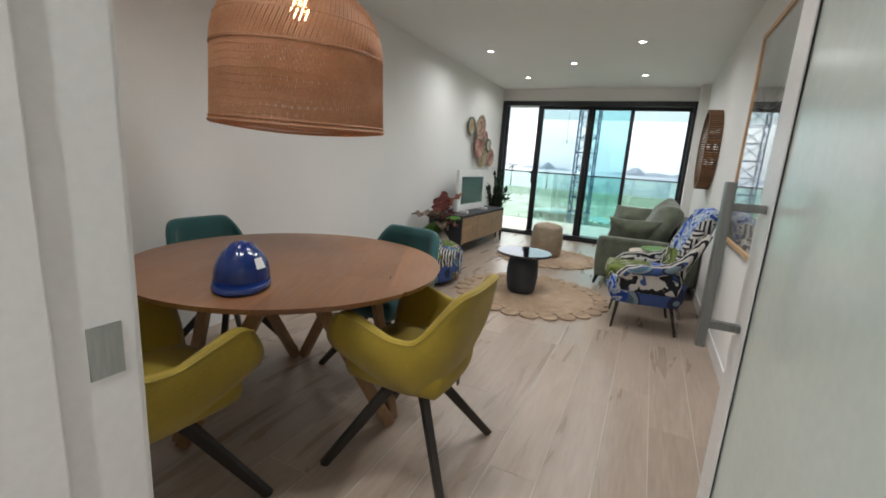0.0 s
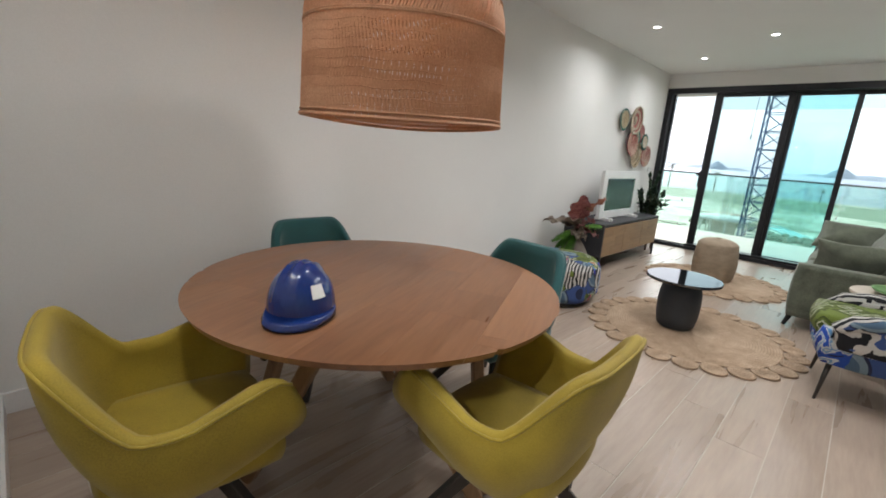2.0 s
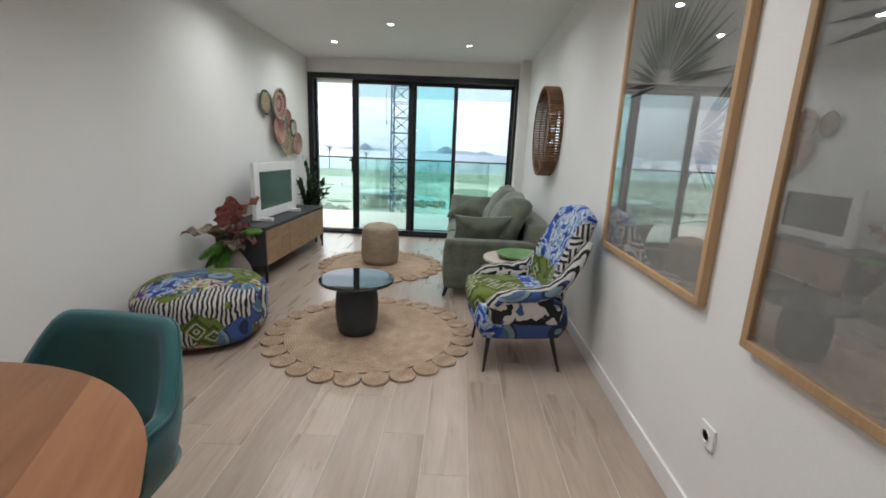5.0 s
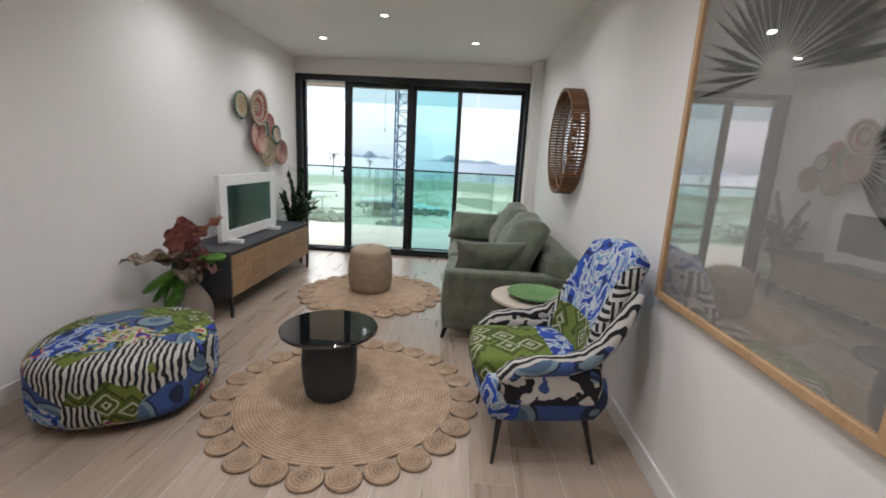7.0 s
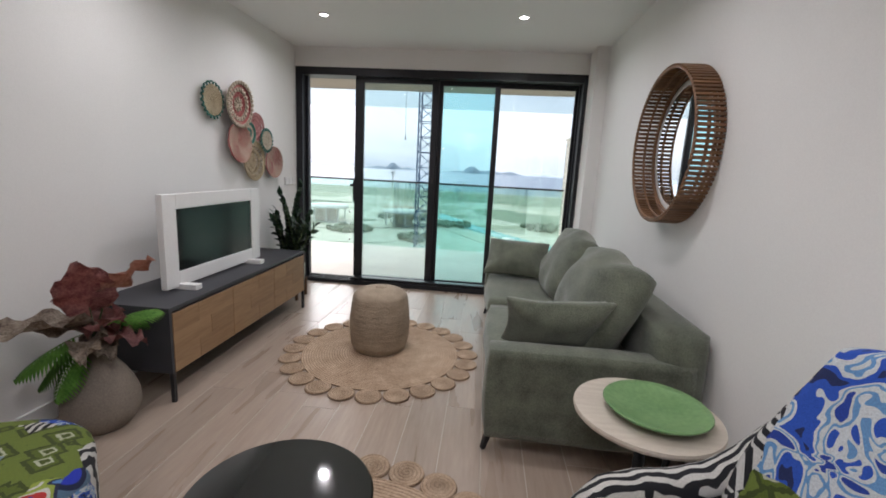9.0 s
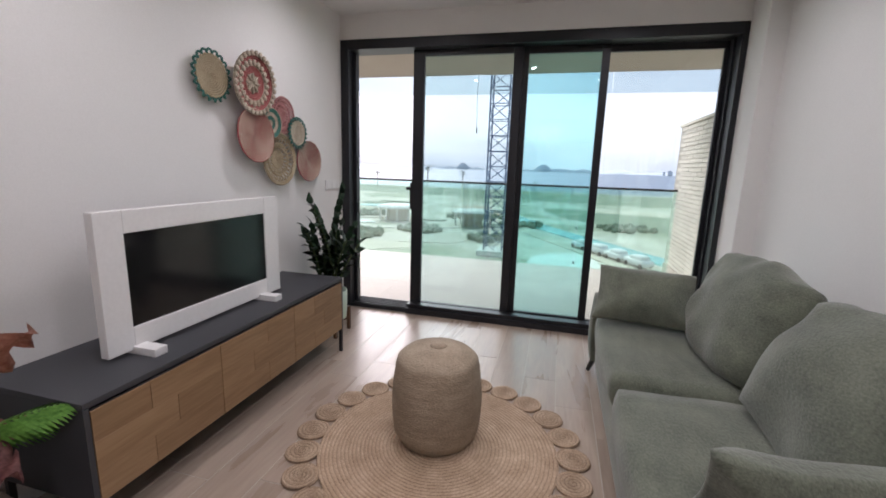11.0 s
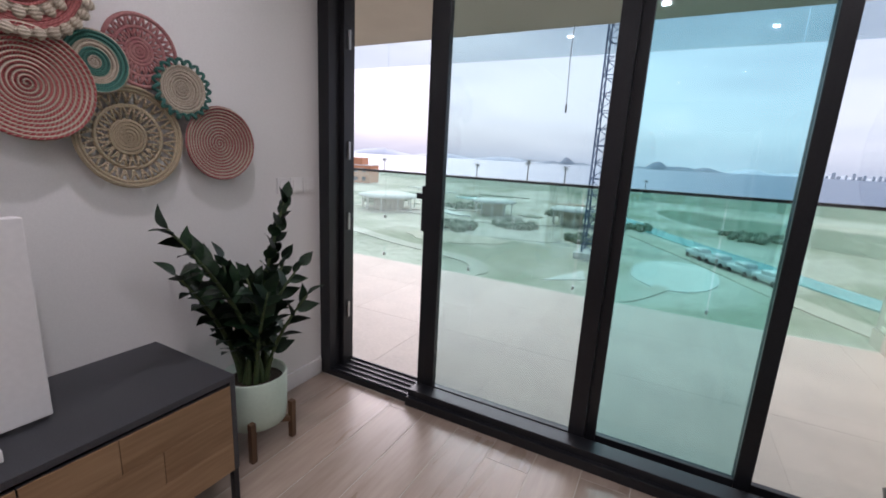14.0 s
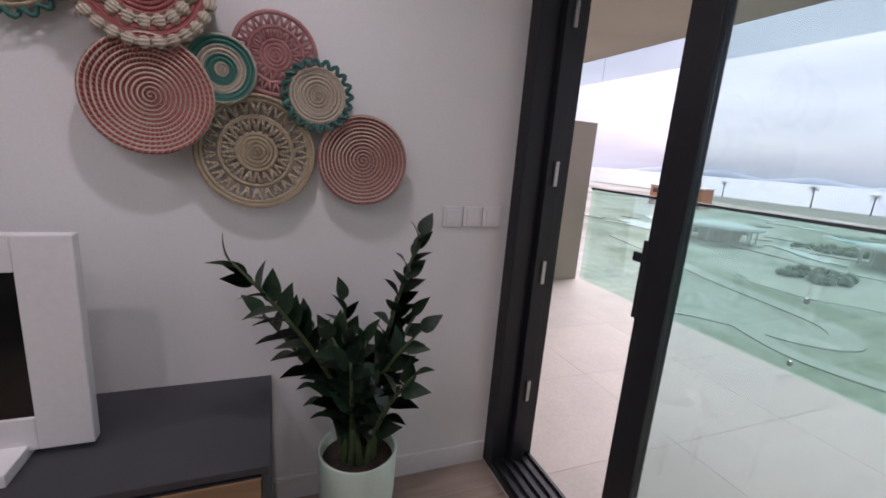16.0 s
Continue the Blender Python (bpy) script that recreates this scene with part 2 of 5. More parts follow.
def coiled(name, base_a, base_b, pitch, colour=None, share=0.5, bands=(), twist=60, relief=0.8):
    """Coiled cord; colour winds in with the coil, or stands in rings (radius from, to)."""
    m, n, l, p = material(name)
    v, r, a = polar(n, l)
    sway = tex(n, l, "Noise", v, 14, 2)
    r = mathnode(n, l, "ADD", r, mathnode(n, l, "MULTIPLY_ADD", sway.outputs[0], 0.006, -0.003))
    turn = mathnode(n, l, "FRACT", mathnode(n, l, "ADD", mathnode(n, l, "DIVIDE", r, pitch), a))
    noise_a = tex(n, l, "Noise", v, 140, 3)
    noise_b = tex(n, l, "Noise", v, 9, 3)
    rr = ramp(n, [(0.3, base_a), (0.7, base_b)])
    l.new(mathnode(n, l, "MULTIPLY_ADD", noise_a.outputs[0], 0.6, mathnode(n, l, "MULTIPLY", noise_b.outputs[0], 0.4)), rr.inputs[0])
    col = rr.outputs[0]
    strand = mathnode(n, l, "FRACT", mathnode(n, l, "ADD", mathnode(n, l, "MULTIPLY", a, twist), mathnode(n, l, "MULTIPLY", turn, 0.7)))
    if colour and not bands:
        f = mathnode(n, l, "LESS_THAN", turn, share)
        f = mathnode(n, l, "MULTIPLY", f, mathnode(n, l, "LESS_THAN", strand, 0.86))
        col = mixc(n, l, f, col, colour)
    for lo, hi in bands:
        f = mathnode(n, l, "MULTIPLY", mathnode(n, l, "GREATER_THAN", r, lo), mathnode(n, l, "LESS_THAN", r, hi))
        col = mixc(n, l, mathnode(n, l, "MULTIPLY", f, 0.92), col, colour)
    # shade between neighbouring coils, painted into the cord colour
    groove_shade = ramp(n, [(0.0, (0.55, 0.52, 0.5)), (0.35, (1, 1, 1))])
    l.new(mathnode(n, l, "MULTIPLY", mathnode(n, l, "PINGPONG", turn, 0.5), 2.0), groove_shade.inputs[0])
    col = mixc(n, l, 1.0, col, groove_shade.outputs[0], "MULTIPLY")
    l.new(col, p.inputs["Base Color"])
    p.inputs["Roughness"].default_value = 0.9
    h = mathnode(n, l, "ADD", mathnode(n, l, "PINGPONG", turn, 0.5), mathnode(n, l, "MULTIPLY", mathnode(n, l, "PINGPONG", strand, 0.5), 0.5))
    bump(n, l, p, h, relief, 0.006)
    return m


JA, JB = (0.27, 0.175, 0.105), (0.60, 0.45, 0.32)
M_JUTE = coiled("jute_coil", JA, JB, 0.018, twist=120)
M_POUF = surface("knitted_jute", (0.25, 0.195, 0.14), (0.40, 0.32, 0.235), 0.95, 8, 90, 0.9, distance=0.006, stretch=(1, 1, 2.2))
CA, CB = (0.40, 0.34, 0.26), (0.62, 0.54, 0.43)
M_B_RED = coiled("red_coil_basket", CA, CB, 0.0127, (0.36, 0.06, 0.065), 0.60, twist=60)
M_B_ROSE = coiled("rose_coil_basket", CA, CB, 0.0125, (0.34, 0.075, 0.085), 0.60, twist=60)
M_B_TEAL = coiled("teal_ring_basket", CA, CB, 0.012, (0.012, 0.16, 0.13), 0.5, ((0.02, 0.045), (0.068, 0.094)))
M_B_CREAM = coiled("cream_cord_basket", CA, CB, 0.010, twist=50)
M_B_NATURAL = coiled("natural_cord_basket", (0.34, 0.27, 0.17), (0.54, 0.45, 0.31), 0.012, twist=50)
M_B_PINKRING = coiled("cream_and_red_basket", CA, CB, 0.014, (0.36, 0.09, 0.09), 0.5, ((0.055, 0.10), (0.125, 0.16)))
M_CORDTEAL = surface("teal_cord", (0.02, 0.10, 0.085), (0.06, 0.18, 0.15), 0.9, 20, 160, 0.5)
M_CORDRED = surface("red_cord", (0.28, 0.09, 0.095), (0.46, 0.24, 0.22), 0.9, 20, 160, 0.5)


def near(n, l, v, axis, lo):
    """1 where a coordinate of v, swayed a little, exceeds lo."""
    s = n.new("ShaderNodeSeparateXYZ")
    l.new(v, s.inputs[0])
    sway = tex(n, l, "Noise", v, 9, 2)
    x = s.outputs["xyz".index(axis[-1])]
    if axis[0] == "|":
        x = mathnode(n, l, "ABSOLUTE", x)
    return mathnode(n, l, "GREATER_THAN", mathnode(n, l, "MULTIPLY_ADD", sway.outputs[0], 0.05, x), lo + 0.025)


def zebra_print(n, l, v):
    z = tex(n, l, "Wave", v, 12.0, 1.5, Distortion=4.5, Detail_Scale=1.1)
    r = ramp(n, [(0, (0.010, 0.010, 0.014)), (0.52, (0.62, 0.60, 0.56))], True)
    l.new(z.outputs[0], r.inputs[0])
    return r.outputs[0]


def blue_print(n, l, v):
    b = tex(n, l, "Noise", v, 8.5, 0.8, Distortion=1.8)
    r = ramp(n, [(0, (0.012, 0.022, 0.10)), (0.36, (0.02, 0.085, 0.46)), (0.47, (0.60, 0.64, 0.66)), (0.53, (0.13, 0.30, 0.56)), (0.58, (0.58, 0.62, 0.62)), (0.64, (0.015, 0.05, 0.32))], True)
    l.new(b.outputs[0], r.inputs[0])
    return r.outputs[0]


def olive_print(n, l, v):
    o = tex(n, l, "Voronoi", v, 8.0, Randomness=0.7)
    o.distance = "MANHATTAN"
    jag = tex(n, l, "Noise", v, 60, 1)
    f = mathnode(n, l, "MULTIPLY_ADD", jag.outputs[0], 0.16, o.outputs["Distance"])
    r = ramp(n, [(0, (0.05, 0.07, 0.010)), (0.18, (0.52, 0.52, 0.40)), (0.29, (0.07, 0.095, 0.012)), (0.50, (0.48, 0.50, 0.36)), (0.60, (0.10, 0.14, 0.015)), (0.74, (0.05, 0.07, 0.010)), (0.88, (0.15, 0.20, 0.03))], True)
    l.new(f, r.inputs[0])
    return r.outputs[0]


def dot_print(n, l, v):
    d = tex(n, l, "Voronoi", v, 4.0, Randomness=0.7)
    r = ramp(n, [(0, (0.018, 0.04, 0.46)), (0.22, (0.008, 0.014, 0.055)), (0.30, (0.09, 0.16, 0.25)), (0.54, (0.22, 0.31, 0.38)), (0.62, (0.02, 0.03, 0.08)), (0.66, (0.05, 0.10, 0.30))], True)
    l.new(d.outputs["Distance"], r.inputs[0])
    return r.outputs[0]


def key_print(n, l, v):
    """Maze-like bands: stripes that turn from square to square."""
    m = n.new("ShaderNodeMapping")
    m.inputs["Rotation"].default_value = (0.2, 0.3, 0.5)
    l.new(v, m.inputs[0])
    a, b = (tex(n, l, "Wave", m.outputs[0], 11.0, 0.0) for _ in range(2))
    a.bands_direction, b.bands_direction = "Z", "Y"
    c = tex(n, l, "Checker", m.outputs[0], 9.0)
    f = mixc(n, l, c.outputs[1], a.outputs["Color"], b.outputs["Color"])
    r = ramp(n, [(0, (0.010, 0.010, 0.014)), (0.5, (0.62, 0.61, 0.58))], True)
    l.new(f, r.inputs[0])
    return r.outputs[0]


def splash_print(n, l, v):
    g = tex(n, l, "Noise", v, 10, 1.0, Distortion=1.6)
    r = ramp(n, [(0, (0.02, 0.05, 0.30)), (0.38, (0.50, 0.035, 0.03)), (0.43, (0.60, 0.58, 0.52)), (0.50, (0.30, 0.38, 0.06)), (0.57, (0.02, 0.025, 0.06)), (0.62, (0.10, 0.24, 0.50))], True)
    l.new(g.outputs[0], r.inputs[0])
    return r.outputs[0]


def cloth(name, build):
    """Printed cotton: build gives the colour from the object's own coordinates."""
    m, n, l, p = material(name)
    v = coords(n, l)
    fine = tex(n, l, "Noise", v, 320, 2)
    weave = ramp(n, [(0.3, (0.62, 0.62, 0.62)), (0.7, (0.92, 0.92, 0.92))])
    l.new(fine.outputs[0], weave.inputs[0])
    l.new(mixc(n, l, 1.0, build(n, l, v), weave.outputs[0], "MULTIPLY"), p.inputs["Base Color"])
    p.inputs["Roughness"].default_value = 0.9
    bump(n, l, p, fine.outputs[0], 0.25, 0.002)
    return m


def patches(n, l, v):
    """All the prints in uneven patches."""
    warp = tex(n, l, "Noise", v, 5, 2)
    wv = n.new("ShaderNodeVectorMath")
    wv.operation = "MULTIPLY_ADD"
    l.new(warp.outputs["Color"], wv.inputs[0])
    wv.inputs[1].default_value = (0.14, 0.14, 0.14)
    l.new(v, wv.inputs[2])
    cell = tex(n, l, "Voronoi", wv.outputs[0], 5.2)
    pick = n.new("ShaderNodeSeparateColor")
    l.new(cell.outputs["Color"], pick.inputs[0])
    x = pick.outputs[0]
    col = zebra_print(n, l, v)
    for lo, other in ((0.22, splash_print), (0.46, blue_print), (0.66, olive_print), (0.84, dot_print)):
        col = mixc(n, l, mathnode(n, l, "GREATER_THAN", x, lo), col, other(n, l, v))
    return col


def back_cloth(n, l, v):
    col = mixc(n, l, near(n, l, v, "z", 0.66), olive_print(n, l, v), blue_print(n, l, v))
    return mixc(n, l, near(n, l, v, "|x", 0.215), col, key_print(n, l, v))


M_PATCH = cloth("patchwork_print", patches)
M_AC_SEAT = cloth("olive_and_blue_print", lambda n, l, v: mixc(n, l, near(n, l, v, "y", -0.02), blue_print(n, l, v), olive_print(n, l, v)))
M_AC_BODY = cloth("ringed_dot_print", lambda n, l, v: mixc(n, l, near(n, l, v, "y", 0.16), dot_print(n, l, v), blue_print(n, l, v)))
M_AC_ARM = cloth("zebra_and_dot_print", lambda n, l, v: mixc(n, l, near(n, l, v, "|x", 0.33), zebra_print(n, l, v), dot_print(n, l, v)))
M_AC_BACK = cloth("blue_olive_and_key_print", back_cloth)


def glass(name, tint, gloss=1.0, least=0.045):
    """A clear tinted pane: straight transmission with a Fresnel gloss."""
    m, n, l, p = material(name)
    n.remove(p)
    t, g, f, mx = n.new("ShaderNodeBsdfTransparent"), n.new("ShaderNodeBsdfGlossy"), n.new("ShaderNodeLayerWeight"), n.new("ShaderNodeMixShader")
    t.inputs[0].default_value = (*tint, 1)
    g.inputs["Roughness"].default_value = 0.02
    g.inputs["Color"].default_value = (gloss, gloss, gloss, 1)
    f.inputs["Blend"].default_value = 0.5
    l.new(mathnode(n, l, "MULTIPLY_ADD", mathnode(n, l, "POWER", f.outputs["Facing"], 5.0), 0.7, least), mx.inputs[0])
    l.new(t.outputs[0], mx.inputs[1])
    l.new(g.outputs[0], mx.inputs[2])
    l.new(mx.outputs[0], n["Material Output"].inputs[0])
    return m


M_GLASS_A = glass("pane_pale_green", (0.80, 0.89, 0.89))
M_GLASS_B = glass("pane_teal", (0.66, 0.88, 0.88))
M_GLASS_C = glass("pane_clear", (0.93, 0.97, 0.96))
M_GLASS_RAIL = glass("balustrade_glass", (0.80, 0.95, 0.90), 1.0, 0.13)
M_FASCIA = glass("fascia_glass", (0.80, 0.85, 0.86), 0.8)
M_GLASS_PIC = glass("picture_glass", (0.9, 0.9, 0.9), 1.0, 0.14)
mm, nn_, ll_, pp = material("mirror_silver")
pp.inputs["Metallic"].default_value, pp.inputs["Roughness"].default_value, pp.inputs["Base Color"].default_value = 1.0, 0.02, (0.86, 0.87, 0.87, 1)
M_MIRROR = mm
M_SATIN = surface("satin_glass", (0.60, 0.68, 0.64), (0.66, 0.74, 0.70), 0.20, 1.5, 40, 0.0)


# ---- mesh helpers ----
def emit(name, bm, mat, parent=None, smooth=False, m=None, label=""):
    """A mesh object out of bm; a part when it has a parent."""
    bmesh.ops.recalc_face_normals(bm, faces=bm.faces)
    data = bpy.data.meshes.new(name)
    bm.to_mesh(data)
    bm.free()
    for f in data.polygons:
        f.use_smooth = smooth
    data.materials.append(mat)
    ob = new(name, data)
    if parent:
        ob.parent = parent
    if m is not None:
        ob.matrix_basis = m
    if label:
        ob["label"] = label
    return ob


def reuse(ob, m, parent=None):
    o = new(ob.name.split(".")[0], ob.data)
    o.parent = parent if parent else ob.parent
    o.matrix_basis = m
    return o


def thing(name, label, category, m, group=""):
    ob = new(name)
    ob.empty_display_size = 0.1
    ob.matrix_basis = m
    return tagged(ob, label, category, group)


def box(x0, x1, y0, y1, z0, z1, bevel=0.0, bm=None, seg=2):
    own = bmesh.new()
    bmesh.ops.create_cube(own, size=1, matrix=Matrix.LocRotScale(((x0 + x1) / 2, (y0 + y1) / 2, (z0 + z1) / 2), None, (abs(x1 - x0), abs(y1 - y0), abs(z1 - z0))))
    if bevel:
        bmesh.ops.bevel(own, geom=own.edges[:], offset=bevel, segments=seg, affect="EDGES", profile=0.6)
    return merge(bm, own)


def merge(bm, own, m=None):
    if m is not None:
        own.transform(m)
    if bm is None:
        return own
    data = bpy.data.meshes.new("scratch")
    own.to_mesh(data)
    own.free()
    bm.from_mesh(data)
    bpy.data.meshes.remove(data)
    return bm


def lathe(profile, segs=32, bm=None, close=False):
    """Turn (radius, height) pairs about z."""
    own = bmesh.new()
    rings = []
    for r, z in profile:
        rings.append([own.verts.new((r * math.cos(2 * math.pi * i / segs), r * math.sin(2 * math.pi * i / segs), z)) for i in range(segs)] if r > 1e-5 else [own.verts.new((0, 0, z))])
    pairs = list(zip(rings, rings[1:])) + ([(rings[-1], rings[0])] if close else [])
    for a, b in pairs:
        for i in range(segs):
            j = (i + 1) % segs
            vs = [a[i % len(a)], a[j % len(a)], b[j % len(b)], b[i % len(b)]]
            vs = list(dict.fromkeys(vs))
            if len(vs) > 2:
                own.faces.new(vs)
    return merge(bm, own)


def tube(points, radius, sides=8, bm=None, closed=False):
    """A round bar along points; radius may be one per point."""
    own = bmesh.new()
    pts = [Vector(p) for p in points]
    rad = radius if isinstance(radius, (list, tuple)) else [radius] * len(pts)
    rings = []
    for i, p in enumerate(pts):
        a = pts[i - 1] if i or closed else p
        b = pts[(i + 1) % len(pts)] if i + 1 < len(pts) or closed else p
        d = (b - a).normalized()
        u = d.orthogonal().normalized() if abs(d.z) > 0.95 else d.cross(Vector((0, 0, 1))).normalized()
        w = d.cross(u)
        rings.append([own.verts.new(p + rad[i] * (math.cos(2 * math.pi * k / sides) * u + math.sin(2 * math.pi * k / sides) * w)) for k in range(sides)])
    for a, b in list(zip(rings, rings[1:])) + ([(rings[-1], rings[0])] if closed else []):
        for k in range(sides):
            own.faces.new((a[k], a[(k + 1) % sides], b[(k + 1) % sides], b[k]))
    if not closed:
        own.faces.new(rings[0][::-1])
        own.faces.new(rings[-1])
    return merge(bm, own)


def soft(w, d, h, k=0.45, cuts=9, pinch=0.0, wobble=0.0, seed=0.0):
    """A stuffed block w x d x h about its centre: k rounds it, pinch thins its rim."""
    own = bmesh.new()
    bmesh.ops.create_cube(own, size=2)
    bmesh.ops.subdivide_edges(own, edges=own.edges[:], cuts=cuts, use_grid_fill=True)
    for v in own.verts:
        x, y, z = v.co
        s = Vector((x * math.sqrt(1 - y * y / 2 - z * z / 2 + y * y * z * z / 3), y * math.sqrt(1 - z * z / 2 - x * x / 2 + z * z * x * x / 3), z * math.sqrt(1 - x * x / 2 - y * y / 2 + x * x * y * y / 3)))
        q = v.co.lerp(s, k)
        if pinch:
            q.z *= 1 - pinch * max(abs(x), abs(y)) ** 3
        q = Vector((q.x * w / 2, q.y * d / 2, q.z * h / 2))
        if wobble:
            q += wobble * noise.noise_vector(q * 5 + Vector((seed, seed, seed)))
        v.co = q
    return own


# ---- structure ----
def structure(ob, label="", category=""):
    return tagged(ob, label, category, "", "structure")


XL, XR, Y0, Y1 = -2.42, 0.82, 0.855, 8.34
structure(emit("wall_west", box(XL - 0.2, XL, 0.555, Y1 + 0.2, -0.05, CEIL), M_WALL), "plain white painted wall", "wall")
structure(emit("wall_east", box(XR, XR + 0.2, 0.555, Y1 + 0.2, -0.05, CEIL), M_WALL), "plain white painted wall", "wall")
structure(emit("ceiling", box(XL - 0.2, XR + 0.2, -1.6, Y1 + 0.2, CEIL, CEIL + 0.2), M_CEIL), "flat white painted ceiling", "ceiling")
bm = box(XL, XR, Y1 - 0.0, Y1 + 0.2, 2.40, CEIL)
box(0.70, XR, 8.06, Y1 + 0.2, -0.05, CEIL, 0, bm)
structure(emit("wall_north", bm, M_WALL), "white lintel and corner pier round the window", "wall")
DX0, DX1, DTOP = -0.43, 0.56, 2.06
bm = box(XL, DX0 - 0.03, 0.575, Y0, -0.05, CEIL)
box(DX1 + 0.03, XR, 0.575, Y0, -0.05, CEIL, 0, bm)
box(DX0 - 0.03, DX1 + 0.03, 0.575, Y0, DTOP + 0.03, CEIL, 0, bm)
structure(emit("wall_south", bm, M_WALL), "white wall with the entrance doorway", "wall")
bm = box(-1.5, -1.3, -1.6, 0.575, -0.05, CEIL)
box(XR, XR + 0.2, -1.6, 0.555, -0.05, CEIL, 0, bm)
box(-1.3, XR, -1.6, -1.4, -0.05, CEIL, 0, bm)
structure(emit("wall_hall", bm, M_WALL), "plain white hall walls behind the doorway", "wall")
bm = box(XL, XR, 0.575, Y1 + 0.02, -0.12, -0.0014)
box(-1.3, XR, -1.4, 0.575, -0.12, -0.0014, 0, bm)
structure(emit("floor", bm, M_GROUT), "pale oak-look plank floor with light joints", "floor")

bm = box(XL, XL + 0.014, Y0, Y1, 0, 0.10, 0.003)
box(XR - 0.014, XR, Y0, 8.06, 0, 0.10, 0.003, bm)
box(0.70, XR - 0.014, 8.046, 8.06, 0, 0.10, 0.003, bm)
box(XL + 0.014, DX0 - 0.12, Y0, Y0 + 0.014, 0, 0.10, 0.003, bm)
structure(emit("baseboard", bm, M_WHITE), "white skirting board", "skirting")

# door lining and casing
bm = bmesh.new()
for sx, side in ((DX0, -1), (DX1, 1)):
    box(sx, sx + side * 0.03, 0.570, Y0 + 0.005, 0, DTOP, 0.002, bm)
    box(sx - side * 0.012, sx, 0.615, 0.755, 0, DTOP - 0.012, 0.003, bm)
    for k, (y0, y1) in enumerate(((Y0, Y0 + 0.016), (0.559, 0.575))):
        box(sx + side * 0.008, sx + side * 0.09, y0, y1, 0, DTOP + 0.09, 0.004, bm)
        box(sx + side * 0.055, sx + side * 0.09, y1 if k == 0 else y0 - 0.006, y1 + 0.006 if k == 0 else y0, 0, DTOP + 0.09, 0.002, bm)
box(DX0, DX1, 0.570, Y0 + 0.005, DTOP, DTOP + 0.03, 0.002, bm)
for y0, y1 in ((Y0, Y0 + 0.016), (0.559, 0.575)):
    box(DX0 - 0.008, DX1 + 0.008, y0, y1, DTOP + 0.008, DTOP + 0.09, 0.004, bm)
lining = structure(emit("door_1", bm, M_WHITE), "white lacquered door lining with stepped casing", "door frame")
plate = emit("strike_plate", box(DX0, DX0 + 0.003, 0.795, 0.84, 0.915, 0.995, 0.001), M_STEEL, lining, label="steel strike plate")

# open door leaf: white stiles and rails round a satin glass panel
leaf = thing("door_leaf", "open white door leaf with satin glass panel and steel pull bar", "door", pose(0.512, Y0 + 0.024, 0.008, 0, 0, 0.8))
bm = box(0, 0.042, 0, 0.12, 0, 2.04, 0.003)
box(0, 0.042, 0.835, 0.96, 0, 2.04, 0.003, bm)
box(0, 0.042, 0.12, 0.835, 0, 0.14, 0.003, bm)
box(0, 0.042, 0.12, 0.835, 1.92, 2.04, 0.003, bm)
emit("stile", bm, M_WHITE, leaf)
emit("glass_panel", box(0.007, 0.035, 0.124, 0.831, 0.144, 1.916, 0.001), M_SATIN, leaf, label="pale green satin glass panel")
bm = bmesh.new()
for x in (0.003, 0.036):
    box(x, x + 0.003, 0.1195, 0.1245, 0.14, 1.92, 0, bm)
    box(x, x + 0.003, 0.8305, 0.8355, 0.14, 1.92, 0, bm)
emit("gasket", bm, M_BLACKM, leaf, label="thin dark glazing gasket")
bm = box(-0.092, -0.070, 0.865, 0.905, 0.82, 1.245, 0.003)
for hz in (0.88, 1.185):
    box(-0.072, 0.0, 0.876, 0.896, hz - 0.010, hz + 0.010, 0.002, bm)
emit("pull_handle", bm, M_NICKEL, leaf, label="square brushed steel pull bar")

# ---- window ----
WY0, WY1 = 8.345, 8.56
win = structure(new("window_1"), "wide sliding window wall with anthracite aluminium frames, partly open", "window")
bm = box(XL, XL + 0.075, WY0, WY1, 0, 2.40, 0.003)
box(XL + 0.075, XL + 0.105, WY0 + 0.09, WY1 - 0.06, 0.03, 2.36, 0.002, bm)
box(0.66, 0.70, WY0, WY1, 0, 2.40, 0.003, bm)
box(0.645, 0.66, WY0 + 0.11, WY1 - 0.02, 0.03, 2.36, 0.002, bm)
box(XL + 0.075, 0.66, WY0, WY1, 2.32, 2.40, 0.003, bm)
box(XL + 0.075, 0.66, WY0, WY1, 0, 0.035, 0.003, bm)
for k in range(5):
    box(XL + 0.075, 0.66, WY0 + 0.012 + k * 0.045, WY0 + 0.018 + k * 0.045, 0.035, 0.045, 0, bm)
box(-1.775, 0.66, 8.318, WY0, 0.0, 0.05, 0.004, bm)
box(-1.775, 0.645, WY0, WY0 + 0.094, 0.04, 0.085, 0.004, bm)
emit("frame", bm, M_BLACKM, win)


def sash(x0, x1, y0, y1, glass_mat, left, right, foot=0.09):
    bm = box(x0, x0 + left, y0, y1, 0.022, 2.33, 0.004)
    box(x1 - right, x1, y0, y1, 0.022, 2.33, 0.004, bm)
    box(x0 + left, x1 - right, y0, y1, 0.022, foot, 0.004, bm)
    box(x0 + left, x1 - right, y0, y1, 2.27, 2.33, 0.004, bm)
    emit("sash", bm, M_BLACKM, win)
    g = emit("pane", box(x0 + left, x1 - right, (y0 + y1) / 2 - 0.004, (y0 + y1) / 2 + 0.004, foot, 2.27), glass_mat, win)
    g.visible_shadow = False


